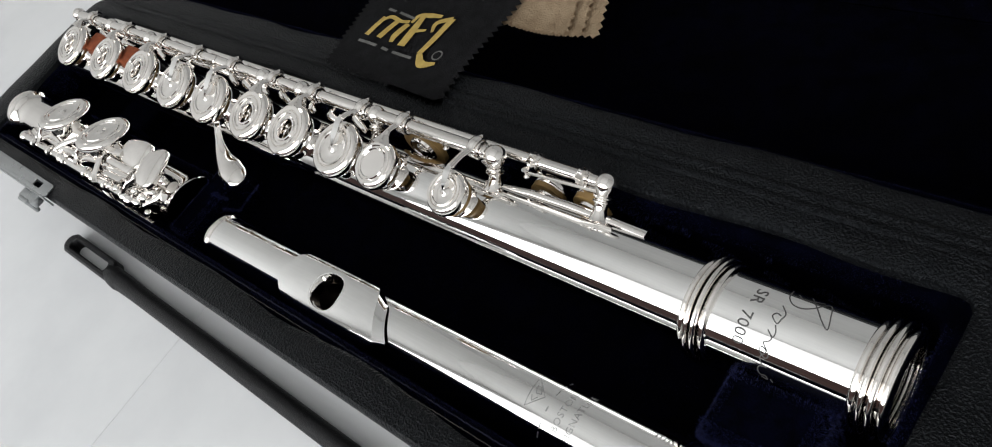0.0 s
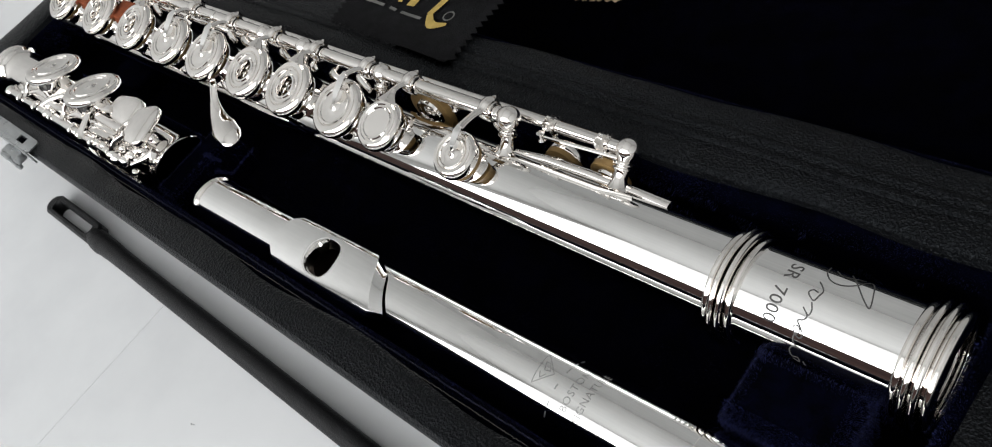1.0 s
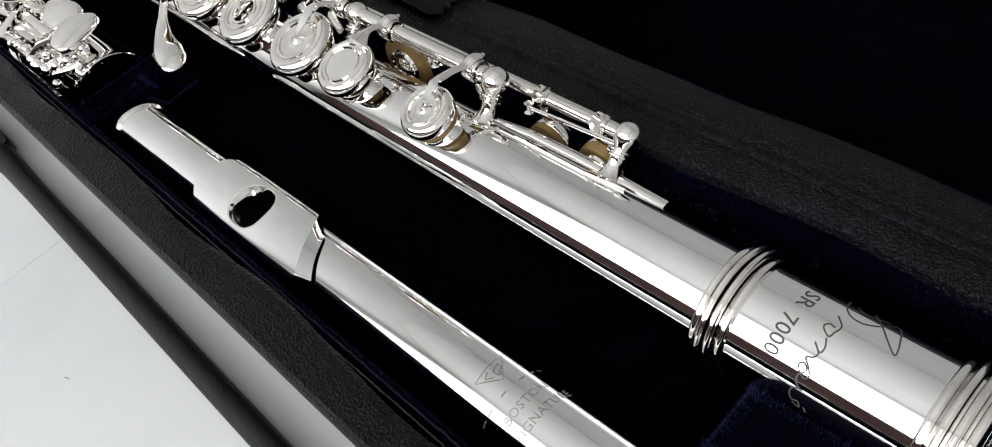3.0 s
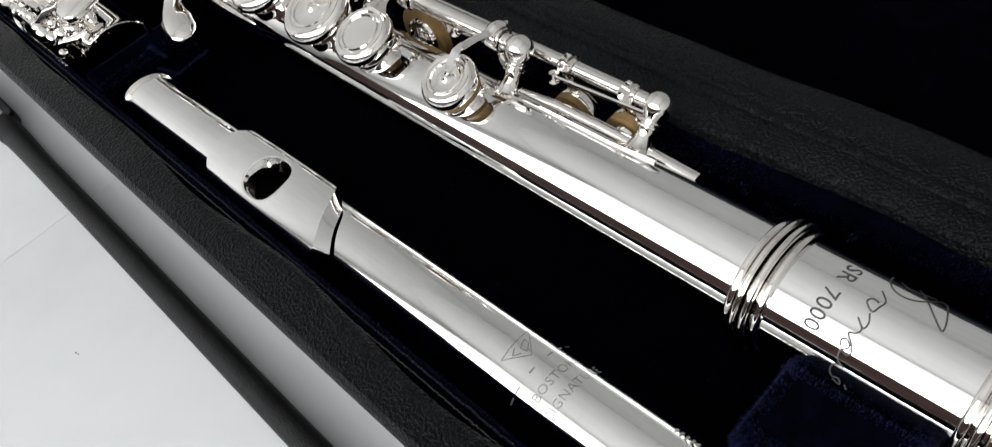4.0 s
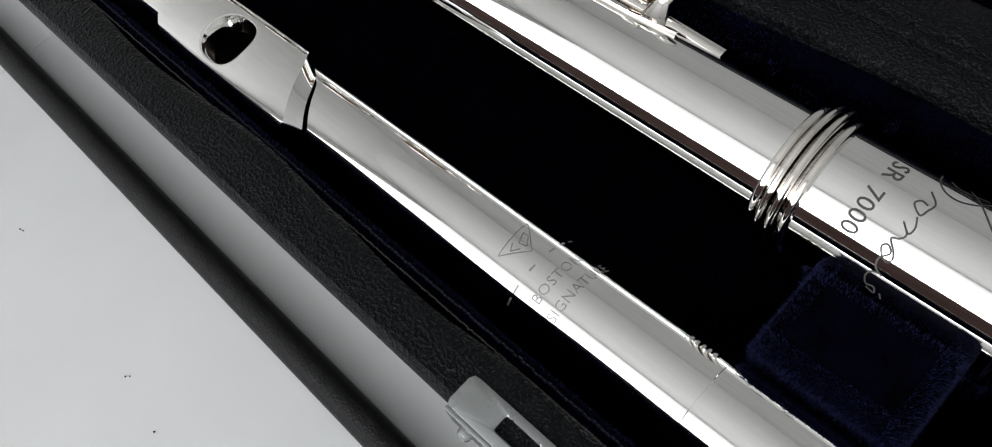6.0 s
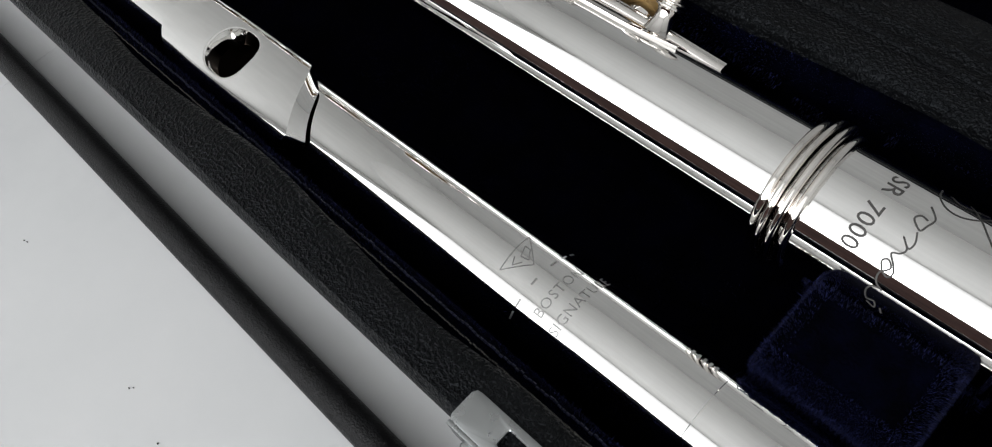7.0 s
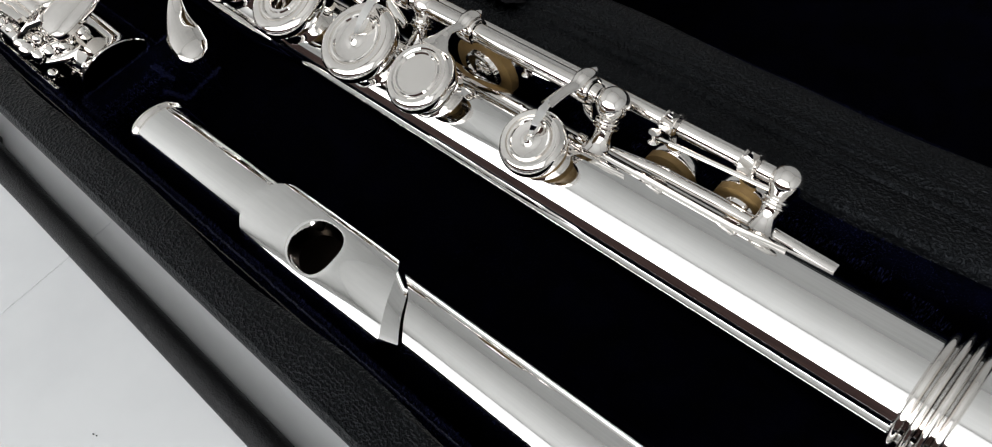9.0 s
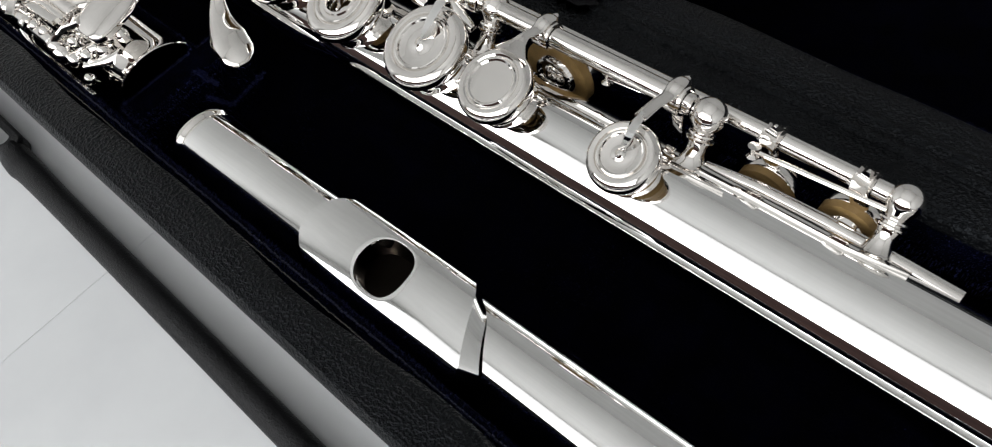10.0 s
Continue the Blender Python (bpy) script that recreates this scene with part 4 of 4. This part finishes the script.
latch(0.0774, 0.1050)
latch(-0.2450, -0.1760, 0.0540)
part("catch", join(box(-0.2035, -0.1890, -0.0062, -0.0016, 0.0275, 0.0315, 0.0009), box(-0.2010, -0.1920, -0.0074, -0.0052, 0.0245, 0.0320, 0.0008)), CHROME, case, "steel latch catch")

HANDLE = [(-0.1545, -0.0094), (-0.1500, -0.0098), (-0.1455, -0.0100), (-0.1400, -0.0098), (-0.12, -0.0100), (-0.06, -0.0103), (0.02, -0.0108), (0.08, -0.0110), (0.115, -0.0110)]
path = smooth_path([(x, y, 0.0033) for x, y in HANDLE], 6)
bar = sweep(path, blend([0.0036, 0.0042, 0.0043, 0.0040, 0.0036, 0.0035, 0.0034, 0.0034, 0.0033], 6), 24, 0.86)
handle = part("handle", bar, PLASTIC, case, "long black moulded carrying handle lying on the table")


def loop(x0, x1, y, half, z0, z1, slot):
    bm = bmesh.new()
    n = 40

    def stadium(hw, inset):
        r = hw
        a, b = x0 + inset + hw, x1 - inset - hw
        out = []
        for k in range(n):
            q = 2 * math.pi * k / n
            cx = b if math.cos(q) > 0 else a
            out.append((cx + r * math.cos(q), y + r * math.sin(q)))
        return out

    rings = []
    for hw, inset, z in ((half - 0.0006, 0.0006, z0), (half, 0.0, z0 + 0.0008), (half, 0.0, z1 - 0.001), (half - 0.0009, 0.0009, z1), (slot + 0.0005, half - slot + 0.0025, z1), (slot, half - slot + 0.0030, z1 - 0.0007), (slot, half - slot + 0.0030, z0)):
        rings.append([bm.verts.new((*p, z)) for p in stadium(hw, inset)])
    bridge(bm, rings, True)
    return bm


part("handle_loop", loop(-0.1948, -0.1508, -0.0090, 0.0046, 0.0, 0.0056, 0.0020), PLASTIC, handle, "slotted end of the handle")

# ---- cloths ----
def cloth(name, corners, nx, ny, tooth, height, mat, at, label, thick=0.0007, owner=None):
    """A cloth with pinked edges over four corners (front left, front right, back right, back left)."""
    top = owner or thing(name, at, label, "cloth")
    bm = bmesh.new()
    a, b, c, d = [Vector((*p, 0)) for p in corners]

    def place(u, v):
        p = a.lerp(b, u).lerp(d.lerp(c, u), v)
        return p

    grid = []
    for j in range(ny + 1):
        row = []
        for i in range(nx + 1):
            u, v = i / nx, j / ny
            p = place(u, v)
            zig = tooth * (1 if i % 2 else -1)
            zag = tooth * (1 if j % 2 else -1)
            if j == 0:
                p += (a - d).normalized() * zig
            if j == ny:
                p += (d - a).normalized() * zig
            if i == 0:
                p += (a - b).normalized() * zag
            if i == nx:
                p += (b - a).normalized() * zag
            row.append(bm.verts.new((p.x, p.y, height(p.x, p.y))))
        grid.append(row)
    for r0, r1 in zip(grid, grid[1:]):
        for k in range(nx):
            bm.faces.new((r0[k], r0[k + 1], r1[k + 1], r1[k]))
    bmesh.ops.solidify(bm, geom=bm.faces[:], thickness=-thick)
    part("fold" if owner else "fabric", bm, mat, top)
    return top


def drape(x, y):
    sag = 0.010 * max(0.0, min(1.0, (y - 0.1105) / 0.03)) ** 1.5
    wave = 0.0006 * math.sin(x * 160 + y * 60) * max(0.0, min(1.0, (y - 0.096) / 0.02))
    return RIM + 0.0016 + wave - 0.25 * sag


black = cloth("cleaning_cloth", ((-0.0870, 0.0972), (-0.0226, 0.0930), (-0.0262, 0.1600), (-0.0985, 0.1540)), 44, 46, 0.0011, drape, FELT, (-0.06, 0.12, RIM), "black microfibre polishing cloth with gold print draped over the case")


def print_stroke(owner, pts, widths, mat, name, label):
    p = smooth_path([(x, y, 0.0) for x, y in pts], 5) if len(pts) > 2 else [Vector((*pts[0], 0)), Vector((*pts[0], 0)).lerp(Vector((*pts[1], 0)), 0.5), Vector((*pts[1], 0))]
    w = blend(widths, 5) if len(pts) > 2 else [widths[0], (widths[0] + widths[-1]) / 2, widths[-1]]
    bm = bmesh.new()
    left, right = [], []
    for i, q in enumerate(p):
        d = (p[min(i + 1, len(p) - 1)] - p[max(i - 1, 0)]).normalized()
        s = Vector((-d.y, d.x, 0)) * w[i]
        for side, k in ((left, 1), (right, -1)):
            e = q + s * k
            side.append(bm.verts.new((e.x, e.y, drape(e.x, e.y) + 0.0009)))
    for k in range(len(p) - 1):
        bm.faces.new((left[k], left[k + 1], right[k + 1], right[k]))
    return part(name, bm, mat, owner, label)


for pts, w in (
    ([(-0.0765, 0.1128), (-0.0750, 0.1228)], (0.0014, 0.0012)),
    ([(-0.0695, 0.1128), (-0.0679, 0.1225)], (0.0014, 0.0012)),
    ([(-0.0626, 0.1124), (-0.0634, 0.1160), (-0.0626, 0.1225)], (0.0008, 0.0014, 0.0012)),
    ([(-0.0750, 0.1205), (-0.0724, 0.1236), (-0.0668, 0.1228), (-0.0630, 0.1238)], (0.0006, 0.0010, 0.0008, 0.0008)),
    ([(-0.0572, 0.1121), (-0.0581, 0.1198), (-0.0594, 0.1280)], (0.0017, 0.0017, 0.0012)),
    ([(-0.0618, 0.1236), (-0.0614, 0.1278), (-0.0568, 0.1291), (-0.0507, 0.1295)], (0.0006, 0.0010, 0.0013, 0.0008)),
    ([(-0.0587, 0.1197), (-0.0526, 0.1218)], (0.0010, 0.0006)),
    ([(-0.0444, 0.1290), (-0.0450, 0.1190), (-0.0462, 0.1106)], (0.0016, 0.0016, 0.0013)),
    ([(-0.0490, 0.1213), (-0.0505, 0.1260), (-0.0444, 0.1290)], (0.0006, 0.0012, 0.0012)),
    ([(-0.0462, 0.1110), (-0.0416, 0.1066), (-0.0354, 0.1080)], (0.0011, 0.0018, 0.0006)),
):
    print_stroke(black, pts, w, GOLD, "gold_print", "gold printed stroke")
for x0, x1, y0, y1 in ((-0.0771, -0.0727, 0.1271, 0.1266), (-0.0706, -0.0621, 0.1267, 0.1258), (-0.0784, -0.0675, 0.1099, 0.1092), (-0.0644, -0.0609, 0.1090, 0.1086), (-0.0584, -0.0482, 0.1085, 0.1082)):
    print_stroke(black, [(x0, y0), (x1, y1)], (0.0006, 0.0006), GREYINK, "grey_print", "small grey printed bar")
print_stroke(black, [(-0.0372 + 0.0021 * math.cos(q), 0.1115 + 0.0019 * math.sin(q)) for q in (2 * math.pi * k / 8 for k in range(9))], [0.0003] * 9, GREYINK, "grey_print", "small grey printed ring")


def fold(x, y):
    return 0.0310 + 0.0012 * math.sin(x * 130) + 0.0005 * math.sin(y * 300)


chamois = cloth("chamois_cloth", ((-0.0330, 0.1357), (0.0006, 0.1357), (-0.0170, 0.1860), (-0.0500, 0.1820)), 22, 30, 0.0009, lambda x, y: fold(x, y) + 0.0012, CHAMOIS, (-0.01, 0.16, FLOOR_Z), "tan chamois cloth with pinked edges folded in the lid", 0.0010)
cloth("", ((-0.0330, 0.1359), (0.0058, 0.1366), (-0.0118, 0.1866), (-0.0500, 0.1824)), 25, 30, 0.0009, fold, CHAMOIS, None, "", 0.0010, chamois)
cloth("", ((-0.0330, 0.1362), (0.0112, 0.1382), (-0.0058, 0.1870), (-0.0500, 0.1828)), 28, 30, 0.0007, lambda x, y: fold(x, y) - 0.0012, CHAMOIS, None, "", 0.0215, chamois)

# ---- engraving ----
def bent_text(words, size, centre, radius, x0, turn0, flip, owner, axis_of, spacing=1.0):
    """Engraved words that run round a tube. flip: from the back to the front."""
    cu = bpy.data.curves.new("letters", "FONT")
    cu.body, cu.size, cu.align_x, cu.align_y, cu.space_character = words, size, "CENTER", "CENTER", spacing
    cu.resolution_u = 3
    cu.offset = -0.008 * size if owner is head else 0.002 * size
    tmp = bpy.data.objects.new("letters", cu)
    scene.collection.objects.link(tmp)
    me = bpy.data.meshes.new_from_object(tmp.evaluated_get(bpy.context.evaluated_depsgraph_get()))
    bpy.data.objects.remove(tmp)
    bm = bmesh.new()
    bm.from_mesh(me)
    bpy.data.meshes.remove(me)
    bmesh.ops.subdivide_edges(bm, edges=[e for e in bm.edges if e.calc_length() > size * 0.25], cuts=2)
    s = -1 if flip else 1
    for v in bm.verts:
        a = turn0 + s * v.co.x / radius
        c = axis_of(x0 - s * v.co.y)
        v.co = c + Vector((0, math.sin(a), math.cos(a))) * radius
    return part("engraving", bm, ENGRAVED_FAINT if owner is head else ENGRAVED, owner, "engraved words on silver")


def body_axis(x):
    return Vector((x, BY, BZ))


def engraved_line(pts, owner, axis_of, radius, w=0.00022, name="engraving"):
    """A cut line through (along, angle) pairs on a tube."""
    p = smooth_path([(x, a * radius, 0) for x, a in pts], 6) if len(pts) > 2 else [Vector((x, a * radius, 0)) for x, a in pts]
    if len(p) == 2:
        p = [p[0].lerp(p[1], k / 8) for k in range(9)]
    bm = bmesh.new()
    rows_v = []
    for i, q in enumerate(p):
        d = (p[min(i + 1, len(p) - 1)] - p[max(i - 1, 0)]).normalized()
        s = Vector((-d.y, d.x, 0)) * w
        rows_v.append([])
        for e in (q + s, q - s):
            a = e.y / radius
            rows_v[-1].append(bm.verts.new(axis_of(e.x) + Vector((0, math.sin(a), math.cos(a))) * radius))
    for r0, r1 in zip(rows_v, rows_v[1:]):
        bm.faces.new((r0[0], r0[1], r1[1], r1[0]))
    return part(name, bm, ENGRAVED_FAINT if owner is head else ENGRAVED, owner, "engraved line on silver")


RE = R2 + 0.00005
bent_text("7000", 0.0040, None, RE, 0.1045, radians(-28), True, flute, body_axis, 1.04)
bent_text("SR", 0.0040, None, RE, 0.1050, radians(14), True, flute, body_axis, 1.1)


def deg_line(points, owner, axis_of, radius, w):
    engraved_line([(x, radians(a)) for x, a in points], owner, axis_of, radius, w)


FINE = 0.00014
deg_line([(0.1102, 46), (0.1107, 30), (0.1124, 20), (0.1148, 19), (0.1170, 27), (0.1191, 43), (0.1210, 20), (0.1217, 4), (0.1196, 13), (0.1171, 29), (0.1147, 46)], flute, body_axis, RE, FINE)
deg_line([(0.1118, 42), (0.1138, 35), (0.1178, 43)], flute, body_axis, RE, FINE)
deg_line([(0.1108, 13), (0.1124, 4), (0.1121, -4), (0.1117, -10), (0.1106, -7), (0.1100, -3), (0.1106, 1), (0.1117, 0)], flute, body_axis, RE, FINE)
deg_line([(0.1115, -12), (0.1122, -20), (0.1119, -26), (0.1104, -20), (0.1118, -27), (0.1114, -32), (0.1104, -35), (0.1116, -42), (0.1122, -48), (0.1117, -52), (0.1106, -49), (0.1099, -43), (0.1106, -40), (0.1115, -45), (0.1105, -52), (0.1109, -60), (0.1122, -64)], flute, body_axis, RE, FINE)
deg_line([(0.1119, -63), (0.1106, -65), (0.1102, -71), (0.1108, -78), (0.1120, -77), (0.1124, -83), (0.1110, -81)], flute, body_axis, RE, FINE)
deg_line([(0.1132, -80), (0.1137, -85)], flute, body_axis, RE, FINE)


def hr(x):
    return head_radius(x) + 0.00004


bent_text("BOSTON", 0.0027, None, hr(0.0728), 0.0732, radians(2), False, head, head_axis, 1.12)
bent_text("SIGNATURE", 0.0027, None, hr(0.0770), 0.0772, radians(6), False, head, head_axis, 1.06)
for a0, a1 in ((-50, -41), (-36, -27), (-10, -2), (17, 26), (32, 41), (47, 55)):
    deg_line([(0.0690, a0), (0.0690, a1)], head, head_axis, hr(0.069), 0.00017)
for q in (((0.0618, 32), (0.0628, -17)), ((0.0628, -17), (0.0668, 7)), ((0.0668, 7), (0.0618, 32)), ((0.0630, 18), (0.0640, 6)), ((0.0640, 6), (0.0655, 8)), ((0.0655, 8), (0.0642, 18)), ((0.0642, 18), (0.0630, 18)), ((0.0632, 2), (0.0640, -6)), ((0.0640, -6), (0.0650, 2))):
    deg_line(list(q), head, head_axis, hr(0.064), 0.00010)
for k in range(5):
    engraved_line([(0.0960 + 0.0011 * k, radians(31)), (0.0960 + 0.0011 * k, radians(38))], head, head_axis, hr(0.098), 0.00025)

# ---- dust specks on the table ----
for x, y, r in ((0.0227, -0.0411, 0.00022), (0.0078, -0.0388, 0.00018), (0.0085, -0.0381, 0.00014), (-0.0450, -0.0363, 0.00018), (-0.0440, -0.0360, 0.00015)):
    speck = part("dust_speck", lathe([(0.0, r), (0.0003, r * 0.6), (0.0004, 0.0)], (x, y, 0.0), (0, 0, 1), 8), PLASTIC)
    tagged(speck, "tiny dark dust speck on the white table", "speck", "specks on the table")
